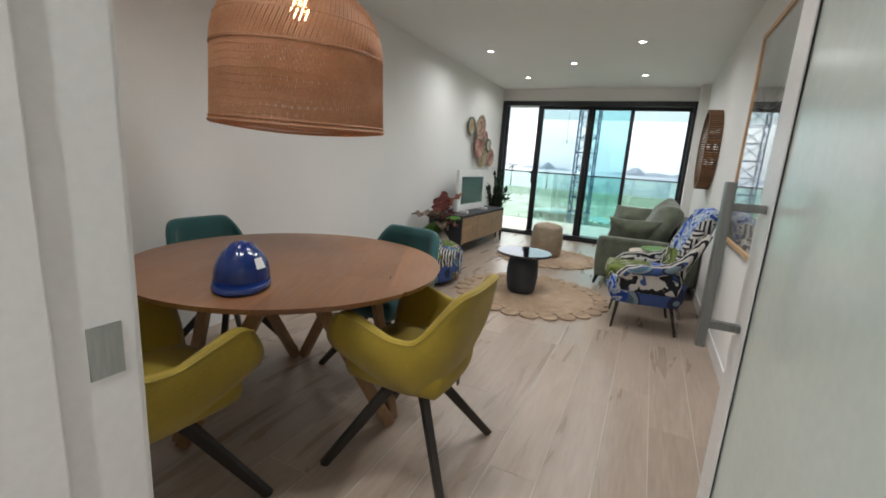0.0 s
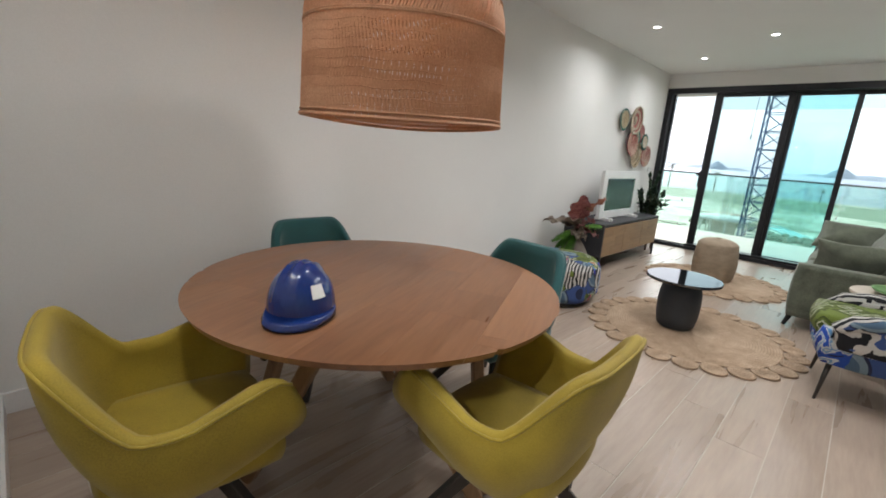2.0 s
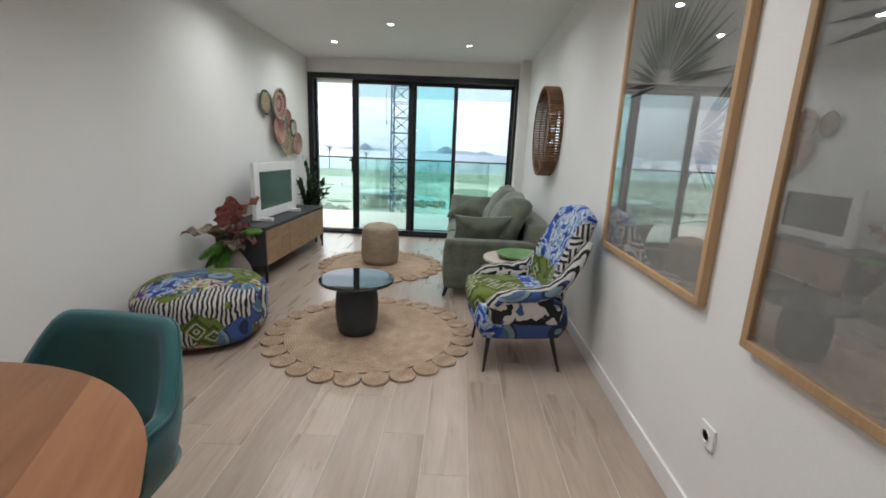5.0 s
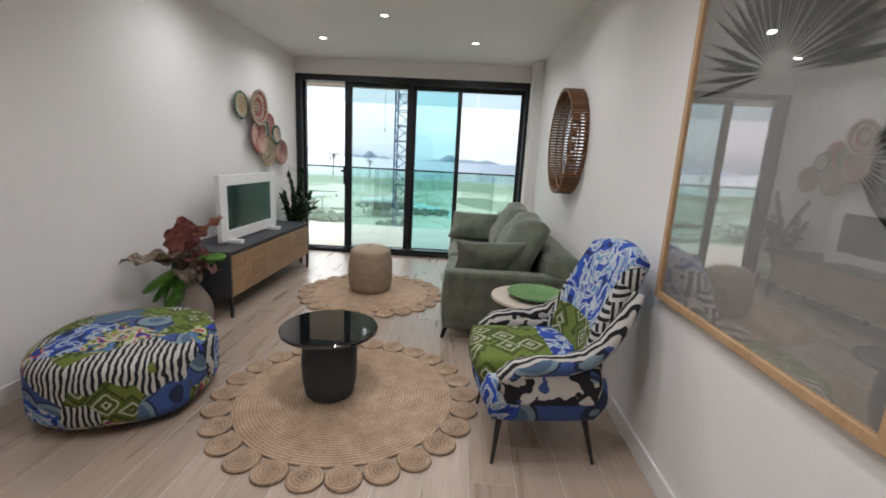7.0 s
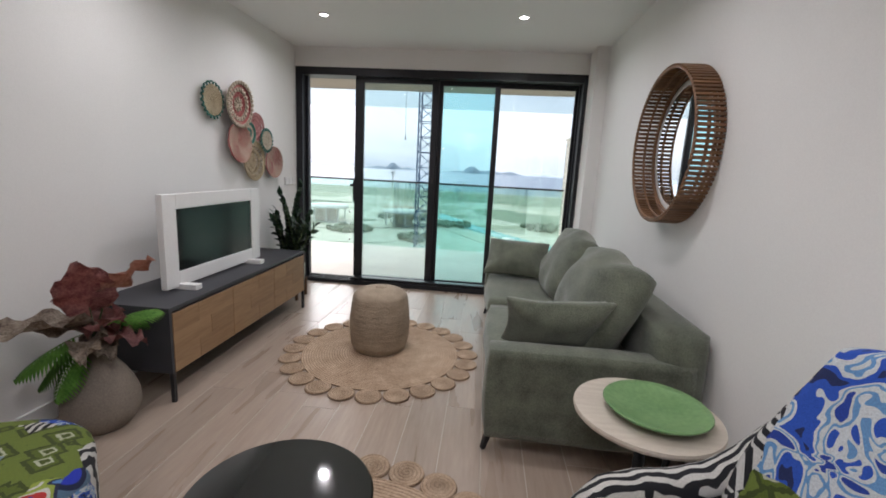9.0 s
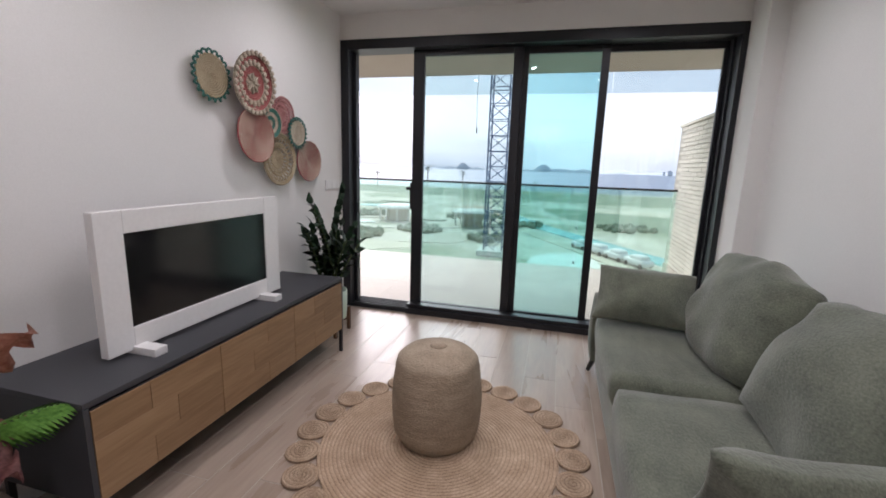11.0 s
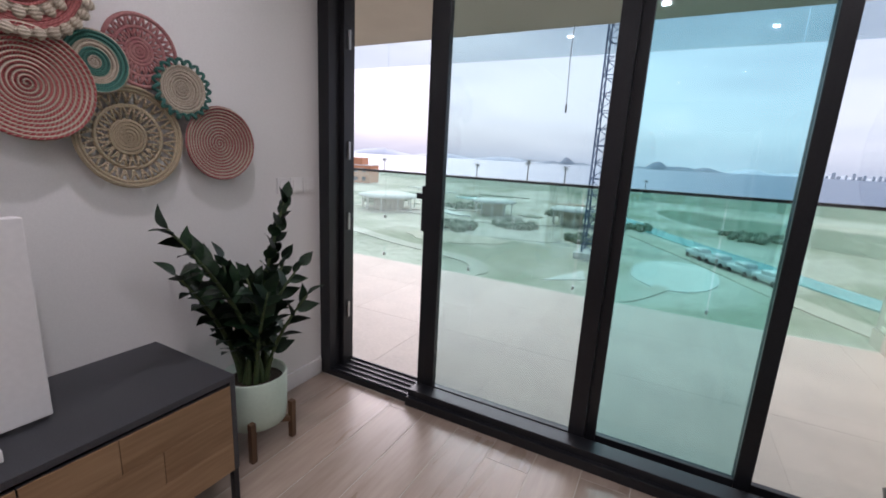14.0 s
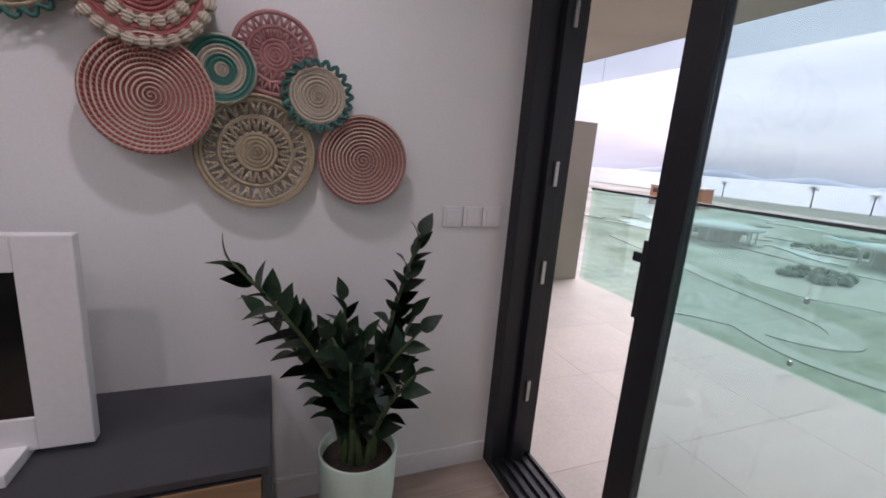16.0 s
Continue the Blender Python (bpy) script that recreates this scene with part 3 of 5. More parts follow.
sash(-1.775, -0.845, WY0 + 0.094, WY0 + 0.135, M_GLASS_A, 0.10, 0.075)
sash(-0.885, -0.18, WY0 + 0.137, WY0 + 0.172, M_GLASS_B, 0.085, 0.06)
sash(-0.24, 0.645, WY0 + 0.174, WY0 + 0.206, M_GLASS_C, 0.05, 0.03, 0.07)
bm = box(-1.795, -1.775, WY0 + 0.10, WY0 + 0.12, 0.96, 1.20, 0.003)
box(-1.83, -1.795, WY0 + 0.102, WY0 + 0.118, 1.13, 1.16, 0.004, bm)
emit("latch_handle", bm, M_BLACKM, win)
for hz in (0.40, 0.95, 1.36, 1.95):
    emit("lock_keep", box(XL + 0.105, XL + 0.115, WY0 + 0.12, WY0 + 0.138, hz - 0.05, hz + 0.05, 0.003), M_STEEL, win, label="small steel lock keep")

# ---- balcony ----
structure(emit("balcony_floor", box(-5.3, 3.0, WY1, 11.10, -0.30, -0.026), M_BALCTILE), "balcony slab with beige tiles", "balcony")
structure(emit("balcony_soffit", box(-6.5, 3.0, WY1, 11.0, 2.63, 2.85), M_SOFFIT), "beige rendered balcony soffit", "soffit")
structure(emit("facade", box(-6.5, XL - 0.2, 8.3, WY1 + 0.02, -3, 2.8), M_WALL), "white rendered facade beside the window", "facade")
structure(emit("facade", box(XR + 0.2, 3.0, 8.3, WY1 + 0.02, -3, 2.8), M_WALL), "white rendered facade beside the window", "facade")
fas = structure(new("soffit_fascia"), "frosted white fascia strip along the balcony edge", "fascia")
for k in range(7):
    emit("panel", box(-6.5 + k * 1.32, -6.5 + k * 1.32 + 1.31, 11.0, 11.02, 2.37, 2.72), M_FASCIA, fas)
rail = structure(new("balustrade"), "frameless glass balcony balustrade with a dark top rail", "balustrade")
for k in range(5):
    x0 = -5.14 + k * 1.236
    g = emit("pane", box(x0 + 0.005, x0 + 1.231, 11.06, 11.075, -0.28, 1.115, 0.0), M_GLASS_RAIL, rail)
    g.visible_shadow = False
emit("top_rail", box(-5.14, 1.04, 11.045, 11.09, 1.115, 1.145, 0.006), M_BLACKM, rail)
for k in range(1, 5):
    for hz in (0.05, 0.55):
        emit("clamp", box(-5.14 + k * 1.236 - 0.012, -5.14 + k * 1.236 + 0.012, 11.05, 11.085, hz - 0.02, hz + 0.02, 0.004), M_STEEL, rail)
pier = structure(emit("brick_pier", box(1.052, 1.5, WY1, 11.3, -0.034, 1.96), M_MORTAR), "low white-painted brick wall on the balcony", "brick wall")
emit("coping", box(1.03, 1.52, WY1, 11.32, 1.96, 2.0, 0.006), M_BRICK, pier)
emit("skirting", box(1.034, 1.0515, WY1, 11.3, -0.03, 0.12, 0.003), M_BALCTILE, pier)
structure(emit("balcony_end_wall", box(-5.5, -5.14, 10.36, 11.0, -0.034, 1.9), M_SOFFIT), "beige rendered end wall of the balcony", "wall")
pull = thing("awning_cord", "thin hanging awning cord with a weight", "cord", pose(-1.67, 10.9, 2.63))
emit("cord", tube([(0, 0, 0), (-0.01, 0, -0.3), (0, 0, -0.72)], 0.004, 5), M_STEEL, pull)
emit("weight", tube([(0, 0, -0.72), (0, 0, -0.80)], 0.009, 6), M_BLACKM, pull)

# ---- distance ----
GZ = -11.0


def ground_material():
    m, n, l, p = material("park_ground")
    v = coords(n, l)
    a, b, c = tex(n, l, "Noise", v, 0.022, 3, Distortion=1.5), tex(n, l, "Noise", v, 0.12, 4), tex(n, l, "Noise", v, 0.9, 3)
    r = ramp(n, [(0.34, (0.25, 0.28, 0.19)), (0.44, (0.36, 0.36, 0.27)), (0.50, (0.50, 0.47, 0.39)), (0.60, (0.60, 0.56, 0.48)), (0.68, (0.33, 0.34, 0.25))])
    l.new(mathnode(n, l, "MULTIPLY_ADD", b.outputs[0], 0.3, mathnode(n, l, "MULTIPLY", a.outputs[0], 0.7)), r.inputs[0])
    s = ramp(n, [(0.3, (0.75, 0.75, 0.75)), (0.7, (1.1, 1.1, 1.1))])
    l.new(c.outputs[0], s.inputs[0])
    l.new(mixc(n, l, 1.0, r.outputs[0], s.outputs[0], "MULTIPLY"), p.inputs["Base Color"])
    p.inputs["Roughness"].default_value = 0.95
    return m


M_GROUND = ground_material()
M_SEA = surface("grey_blue_sea", (0.075, 0.12, 0.175), (0.10, 0.15, 0.215), 0.45, 0.004, 0.05, 0.0, stretch=(0.2, 1, 1))
M_PATH = surface("pale_paving", (0.44, 0.40, 0.34), (0.54, 0.50, 0.43), 0.9, 0.2, 2.0, 0.1)
M_POOL = surface("turquoise_pool", (0.10, 0.36, 0.36), (0.16, 0.46, 0.45), 0.2, 0.3, 3, 0.1)
M_SAND = surface("sandy_ground", (0.46, 0.41, 0.33), (0.54, 0.48, 0.39), 0.9, 0.2, 2.0, 0.2)
M_SCRUB = surface("scrub_green", (0.15, 0.185, 0.13), (0.26, 0.29, 0.21), 0.95, 0.15, 1.5, 0.3)
# distance haze is put into the colours of far hills, shore and town
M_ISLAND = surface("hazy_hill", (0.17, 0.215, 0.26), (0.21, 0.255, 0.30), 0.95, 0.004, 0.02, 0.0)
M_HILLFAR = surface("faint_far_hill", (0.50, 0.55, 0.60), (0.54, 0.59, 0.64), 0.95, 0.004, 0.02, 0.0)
M_CRANE = surface("blue_painted_steel", (0.06, 0.10, 0.19), (0.10, 0.15, 0.25), 0.6, 1.0, 10, 0.0)
M_CANOPY = surface("white_canopy", (0.62, 0.6, 0.56), (0.72, 0.7, 0.66), 0.8, 0.5, 4, 0.0)
M_ORANGE = surface("orange_render", (0.50, 0.22, 0.11), (0.60, 0.28, 0.15), 0.9, 0.3, 3, 0.0)
M_DARKOPEN = surface("dark_opening", (0.03, 0.035, 0.04), (0.05, 0.055, 0.06), 0.4, 0.5, 4, 0.0)
M_CAR = surface("white_car_paint", (0.6, 0.6, 0.6), (0.7, 0.7, 0.7), 0.3, 0.5, 4, 0.0)

structure(emit("ground", box(-700, 700, -60, 262, GZ - 1, GZ), M_GROUND), "park grounds with sand, grass and paths", "ground")
structure(emit("water", box(-4400, 4400, 262, 4300, GZ - 2, GZ - 0.5), M_SEA), "calm grey-blue sea to the horizon", "sea")


def flat_patch(name, outline, mat, label, category, lift):
    own = bmesh.new()
    f = own.faces.new([own.verts.new((x, y, GZ + lift)) for x, y in outline])
    g = bmesh.ops.extrude_face_region(own, geom=[f])
    for e in g["geom"]:
        if isinstance(e, bmesh.types.BMVert):
            e.co.z -= 0.3
    return structure(emit(name, own, mat), label, category)


def oval(cx, cy, rx, ry, turn=0.0, uneven=0.0, seed=0):
    out = []
    for i in range(40):
        a = 2 * math.pi * i / 40
        k = 1 + uneven * noise.noise((math.cos(a) * 1.5 + seed, math.sin(a) * 1.5, seed))
        x, y = rx * k * math.cos(a), ry * k * math.sin(a)
        out.append((cx + x * math.cos(turn) - y * math.sin(turn), cy + x * math.sin(turn) + y * math.cos(turn)))
    return out


def winding(points, width):
    left, right = [], []
    for i, p in enumerate(points):
        a, b = Vector(points[max(i - 1, 0)]), Vector(points[min(i + 1, len(points) - 1)])
        d = (b - a).normalized()
        s = Vector((-d.y, d.x)) * width / 2
        left.append(tuple(Vector(p) + s))
        right.append(tuple(Vector(p) - s))
    return left + right[::-1]


def curve_line(x0, y0, x1, y1, sway, waves, n=26):
    out = []
    for i in range(n):
        t = i / (n - 1)
        d = Vector((x1 - x0, y1 - y0))
        s = Vector((-d.y, d.x)).normalized() * sway * math.sin(waves * math.pi * t)
        out.append((x0 + d.x * t + s.x, y0 + d.y * t + s.y))
    return out


flat_patch("scrub", oval(60, 215, 240, 38, -0.05, 0.2, 3), M_SCRUB, "belt of low green scrub by the shore", "scrub", 0.05)
flat_patch("scrub", oval(-130, 246, 160, 12, 0.0, 0.2, 5), M_SCRUB, "belt of low green scrub by the shore", "scrub", 0.06)
flat_patch("scrub", oval(38, 122, 42, 26, -0.5, 0.25, 6), M_SCRUB, "rough green ground beside the canal", "scrub", 0.055)
flat_patch("salt_flat", oval(48, 140, 44, 9, -0.25, 0.3, 8), M_SAND, "pale sandy flat", "sand", 0.07)
flat_patch("sand", oval(-30, 66, 8, 4.5, 0.25, 0.3, 2), M_SAND, "pale sandy clearing", "sand", 0.07)
flat_patch("sand", oval(-24, 75, 9, 5, 0.1, 0.3, 12), M_PATH, "pale paved clearing", "paving", 0.075)
flat_patch("paving", oval(1, 63, 4.8, 8, -0.1, 0.06, 4), M_CANOPY, "large pale oval paved place", "paving", 0.09)
flat_patch("paving", [(-11.5, 50.5), (-7.6, 53.4), (-8.6, 57.5)], M_CANOPY, "pale triangular paved place", "paving", 0.09)
def spline(knots, n=8):
    out = []
    for i in range(len(knots) - 1):
        p0, p1, p2, p3 = (Vector(knots[max(0, min(len(knots) - 1, i + d))]) for d in (-1, 0, 1, 2))
        for k in range(n):
            t = k / n
            out.append(tuple(0.5 * (2 * p1 + (p2 - p0) * t + (2 * p0 - 5 * p1 + 4 * p2 - p3) * t * t + (3 * p1 - p0 - 3 * p2 + p3) * t ** 3)))
    return out + [knots[-1]]


flat_patch("footpath", winding(spline([(-62, 66), (-46, 61), (-35, 57), (-27, 55), (-21, 53), (-18.6, 49.5), (-20, 46.5), (-24, 44.5), (-28, 41), (-27, 36)]), 2.3), M_PATH, "pale winding park path", "path", 0.10)
flat_patch("footpath", winding(spline([(-24, 44.5), (-18, 42.5), (-12, 44), (-4, 48), (0, 56)]), 1.6), M_PATH, "pale winding park path", "path", 0.11)
flat_patch("footpath", winding(curve_line(-80, 80, -20, 92, 4, 2), 3.0), M_PATH, "pale winding park path", "path", 0.12)
flat_patch("footpath", winding(spline([(-16, 112), (-6, 92), (4, 74), (12, 58), (26, 36)]), 3.0), M_SAND, "sandy road beside the canal", "path", 0.11)
flat_patch("canal", winding(spline([(-14, 124), (-2, 98), (8, 81), (17, 66), (34, 40)]), 4.2), M_POOL, "grey-green canal along the road", "canal", 0.12)
flat_patch("pool", oval(-51, 129, 9, 4, 0.1, 0.15, 6), M_POOL, "turquoise park pool", "pool", 0.14)

M_TERRA = surface("terracotta_paving", (0.42, 0.27, 0.20), (0.50, 0.34, 0.26), 0.9, 0.2, 2.0, 0.1)
prng = random.Random(11)
for k in range(26):
    mat, label = prng.choice(((M_PATH, "pale paved patch in the park"), (M_SAND, "sandy patch in the park"), (M_SCRUB, "planted green bed in the park"), (M_TERRA, "terracotta paved patch in the park"), (M_CANOPY, "white concrete patch in the park")))
    x, y = prng.uniform(-95, -14), prng.uniform(70, 150)
    flat_patch("park_bed", oval(x, y, prng.uniform(2, 8), prng.uniform(1.2, 4), prng.uniform(-0.5, 0.5), 0.6, k), mat, label, "ground", 0.16 + 0.004 * k)
# pavilions with canopies
for cx, cy, r in ((-58, 88, 7), (-36, 98, 5), (-18, 96, 4.5)):
    pav = thing("pavilion", "round park pavilion with a pale canopy on posts", "pavilion", pose(cx, cy, GZ), "park pavilions")
    emit("canopy", lathe([(0, 3.6), (r * 0.7, 3.5), (r, 3.1), (r, 2.8), (0, 2.9)], 24), M_CANOPY, pav, True)
    post = None
    for k in range(10):
        a = 2 * math.pi * k / 10
        m = pose(r * 0.85 * math.cos(a), r * 0.85 * math.sin(a), 0)
        post = reuse(post, m) if post else emit("post", tube([(0, 0, 0), (0, 0, 3.0)], 0.16, 6), M_CANOPY, pav, m=m)
    emit("kiosk", lathe([(0, 0), (r * 0.5, 0), (r * 0.5, 2.7), (0, 2.7)], 16), M_SAND, pav)

house = thing("villa", "orange-rendered villa with flat roofs and dark windows", "house", pose(-120, 150, GZ, 0, 0, 20))
bm = box(-9, 9, -6, 6, 0, 7)
box(-3, 5, -4, 4, 7, 10, 0, bm)
emit("wall", bm, M_ORANGE, house)
emit("roof", box(-9.4, 9.4, -6.4, 6.4, 7.0, 7.3), M_CANOPY, house)
for k in range(5):
    for z in (1.0, 4.4):
        emit("window", box(-8 + k * 3.4, -6.4 + k * 3.4, -6.06, -5.9, z, z + 1.6), M_DARKOPEN, house)

# parked cars along the road
for k in range(4):
    car = thing("parked_car", "small white parked car beside the sandy road", "car", pose(4.0 + k * 2.2, 75.6 - k * 3.5, GZ + 0.14, 0, 0, 32), "parked cars")
    emit("body", merge(None, soft(1.8, 4.2, 0.8, 0.3, 4), pose(0, 0, 0.65)), M_CAR, car, True)
    emit("cabin", merge(None, soft(1.6, 2.2, 0.7, 0.4, 4), pose(0, -0.2, 1.2)), M_CAR, car, True)
    for wx in (-0.85, 0.85):
        for wy in (-1.3, 1.3):
            emit("wheel", lathe([(0, -0.1), (0.32, -0.1), (0.32, 0.1), (0, 0.1)], 12), M_BLACKM, car, m=pose(wx, wy, 0.32, 0, 90, 0))


def crane_mast():
    ob = thing("crane_mast", "tall blue lattice tower crane mast", "crane", pose(-8.9, 66, GZ))
    bm, w, step = bmesh.new(), 1.3, 2.1
    for sx in (-w, w):
        for sy in (-w, w):
            tube([(sx, sy, 0), (sx, sy, 44)], 0.13, 4, bm)
    cor = [(-w, -w), (w, -w), (w, w), (-w, w)]
    for k in range(21):
        z = k * step
        for i in range(4):
            a, b = cor[i], cor[(i + 1) % 4]
            tube([(*a, z), (*b, z)], 0.06, 4, bm)
            tube([(*(a if k % 2 else b), z), (*(b if k % 2 else a), z + step)], 0.06, 4, bm)
    emit("lattice", bm, M_CRANE, ob)
    emit("base", box(-2.2, 2.2, -2.2, 2.2, 0, 0.8, 0.05), M_CANOPY, ob)


crane_mast()


def frond_mesh():
    own = bmesh.new()
    L = 3.0
    for i in range(12):
        t = i / 11
        c = Vector((L * t, 0, 0.9 * t - 2.0 * t * t))
        ln = 0.75 * math.sin(math.pi * (0.12 + 0.85 * t))
        for s in (-1, 1):
            a, b = own.verts.new(c), own.verts.new(c + Vector((0.16, 0, -0.03)))
            e = own.verts.new(c + Vector((0.35, s * ln, -0.35 * ln)))
            own.faces.new((a, b, e))
    return own


M_PALM = surface("palm_frond", (0.03, 0.05, 0.025), (0.07, 0.09, 0.04), 0.8, 0.5, 6, 0.0)
M_TRUNK = surface("palm_trunk", (0.10, 0.08, 0.06), (0.18, 0.15, 0.11), 0.95, 1, 12, 0.3)
first = None
for px, py, ph in ((-78, 262, 10.0), (-107, 253, 7.0), (-135, 262, 8.2), (-56, 262, 8.0), (-13.6, 262, 4.4), (-182, 262, 7), (-210, 250, 6)):
    if first is None:
        first = thing("palm_tree", "tall palm tree with a feathery crown", "palm tree", pose(px, py - 4, GZ, 0, 0, 0), "shore palms")
        emit("trunk", tube([(0, 0, 0), (0.1, 0, 4), (0, 0.1, 8.6)], [0.34, 0.24, 0.2], 7), M_TRUNK, first)
        bm = bmesh.new()
        for k in range(22):
            merge(bm, frond_mesh(), pose(0, 0.1, 8.5) @ pose(0, 0, 0, 0, random.uniform(-50, 35), k * 360 / 22 * 3.1))
        emit("frond", bm, M_PALM, first)["kind"] = "stuff"
        first.scale = (ph / 7,) * 3
    else:
        c = copy_thing(first, pose(px, py - 4, GZ, 0, 0, px * 7))
        c.scale = (ph / 7,) * 3


def shrub(name, cx, cy, r, n, mat):
    ob = tagged(new(name), "clump of rounded green park shrubs", "shrub")
    ob.location = (cx, cy, GZ)
    bm = bmesh.new()
    for k in range(3 * n):
        a, d = random.uniform(0, 6.28), r * math.sqrt(random.random())
        s = random.uniform(0.35, 0.85)
        own = bmesh.new()
        bmesh.ops.create_icosphere(own, subdivisions=2, radius=s)
        for v in own.verts:
            v.co *= 1 + 0.45 * noise.noise(v.co * 2.3 + Vector((k, 0, 0)))
        merge(bm, own, pose(d * math.cos(a), d * math.sin(a), s * 0.6))
    emit("foliage", bm, mat, ob)["kind"] = "stuff"


for cx, cy, r, n in ((-26, 84, 4, 18), (-12, 78, 3, 12), (-34, 74, 4, 12), (-48, 104, 6, 16), (-8, 100, 5, 14), (14, 104, 6, 18), (26, 66, 5, 14), (-66, 98, 6, 16), (-20, 110, 7, 20)):
    shrub("shrub_clump", cx, cy, r, n, M_SCRUB)


def hill(name, x0, x1, y, peaks, mat, label):
    """A long ridge: peaks are (centre, height, half-width)."""
    own = bmesh.new()
    n = 90
    rows = []
    for j, (dy, k) in enumerate(((-60, 0), (0, 1), (60, 0))):
        row = []
        for i in range(n + 1):
            x = x0 + (x1 - x0) * i / n
            h = max(p * math.exp(-(((x - c) / w) ** 2)) for c, p, w in peaks)
            h *= 1 + 0.25 * noise.noise((x * 0.02, y, 0))
            row.append(own.verts.new((x, y + dy, GZ - 1 + k * h)))
        rows.append(row)
    for a, b in zip(rows, rows[1:]):
        for i in range(n):
            own.faces.new((a[i], a[i + 1], b[i + 1], b[i]))
    structure(emit(name, own, mat, None, True), label, "hill")


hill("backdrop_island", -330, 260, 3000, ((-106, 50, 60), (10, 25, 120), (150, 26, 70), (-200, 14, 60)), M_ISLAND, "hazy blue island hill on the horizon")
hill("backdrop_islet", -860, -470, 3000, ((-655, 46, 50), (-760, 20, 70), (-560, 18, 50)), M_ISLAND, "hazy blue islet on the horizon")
hill("backdrop_ridge", -3600, -500, 3500, ((-2600, 60, 320), (-1900, 44, 260), (-1300, 34, 240), (-3200, 50, 300)), M_HILLFAR, "hazy far hills across the sea")
hill("backdrop_shore", 200, 1700, 3200, ((400, 30, 90), (700, 20, 250), (1200, 24, 300)), M_HILLFAR, "hazy far shore across the sea")
town = structure(new("backdrop_town"), "high-rises on the far shore, paled by painted haze", "buildings")
bm = bmesh.new()
for k in range(26):
    x = 640 + k * 26 + random.uniform(-8, 8)
    box(x, x + random.uniform(8, 18), 3050, 3070, GZ - 1, GZ + random.uniform(14, 34), 0, bm)
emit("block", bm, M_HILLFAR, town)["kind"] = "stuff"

# ---- dining area ----
def downlight(sx, sy, group="ceiling downlights"):
    ob = thing("downlight", "small round recessed ceiling spotlight, lit", "spotlight", pose(sx, sy, CEIL), group)
    emit("rim", lathe([(0.030, 0.002), (0.043, 0.0), (0.045, -0.004), (0.034, -0.007), (0.030, -0.004)], 24), M_WHITE, ob, True)
    emit("lens", lathe([(0, -0.002), (0.030, -0.002), (0.030, 0.0), (0, 0)], 20), M_LEDLENS, ob)


# the last one, in the hall, is an unseen fixture added for its fill light
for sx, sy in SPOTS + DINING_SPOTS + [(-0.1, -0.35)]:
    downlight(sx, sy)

TX, TY, TR, TZ = -1.235, 2.0, 0.697, 0.748
table = thing("dining_table", "round warm oak dining table on crossed wooden legs", "table", pose(TX, TY, 0, 0, 0, 25))
S = 7
brng = random.Random(4)


def board(x0, x1, ya, yb, n=12):
    """A stave of the round top between x0 and x1, ya and yb, cut to the rim."""
    hi, lo = [], []
    for k in range(n + 1):
        x = x0 + (x1 - x0) * k / n
        c = math.sqrt(max(TR * TR - x * x, 0))
        a, b = max(-c, ya), min(c, yb)
        if b - a > 0.002:
            hi.append((x, b))
            lo.append((x, a))
    if len(hi) < 2:
        return
    own = bmesh.new()
    ring = hi + lo[::-1]
    up = [own.verts.new((x, y, TZ)) for x, y in ring]
    dn = [own.verts.new((x * 0.985, y * 0.985, TZ - 0.022)) for x, y in ring]
    own.faces.new(up)
    own.faces.new(dn[::-1])
    for a in range(len(up)):
        b = (a + 1) % len(up)
        own.faces.new((up[a], dn[a], dn[b], up[b]))
    emit("board", own, M_TABLE, table)


for i in range(S):
    x0, x1 = -TR + 2 * TR * i / S, -TR + 2 * TR * (i + 1) / S
    cuts = [-TR] + sorted(brng.uniform(-0.5, 0.5) for _ in range(2)) + [TR]
    for ya, yb in zip(cuts, cuts[1:]):
        board(x0 + 0.0002, x1 - 0.0002, ya + 0.0002, yb - 0.0002)


def bar(bm, a, b, w, d, taper=1.0):
    """A square bar from a to b."""
    a, b = Vector(a), Vector(b)
    own = bmesh.new()
    bmesh.ops.create_cube(own, size=1)
    ln = (b - a).length
    for v in own.verts:
        k = taper if v.co.z > 0 else 1.0
        v.co = Vector((v.co.x * w * k, v.co.y * d * k, (v.co.z + 0.5) * ln))
    bmesh.ops.bevel(own, geom=own.edges[:], offset=min(w, d) * 0.12, segments=1, affect="EDGES")
    own.transform(Matrix.Translation(a) @ (b - a).to_track_quat("Z", "Y").to_matrix().to_4x4())
    return merge(bm, own)


for k in range(3):
    a = radians(120 * k - 13)
    for side in (-1, 1):
        b = a + side * radians(50)
        emit("leg", bar(None, (0.52 * math.cos(a) - side * 0.022 * math.sin(a), 0.52 * math.sin(a) + side * 0.022 * math.cos(a), 0), (0.40 * math.cos(b), 0.40 * math.sin(b), TZ - 0.022), 0.045, 0.055), M_TLEG, table)


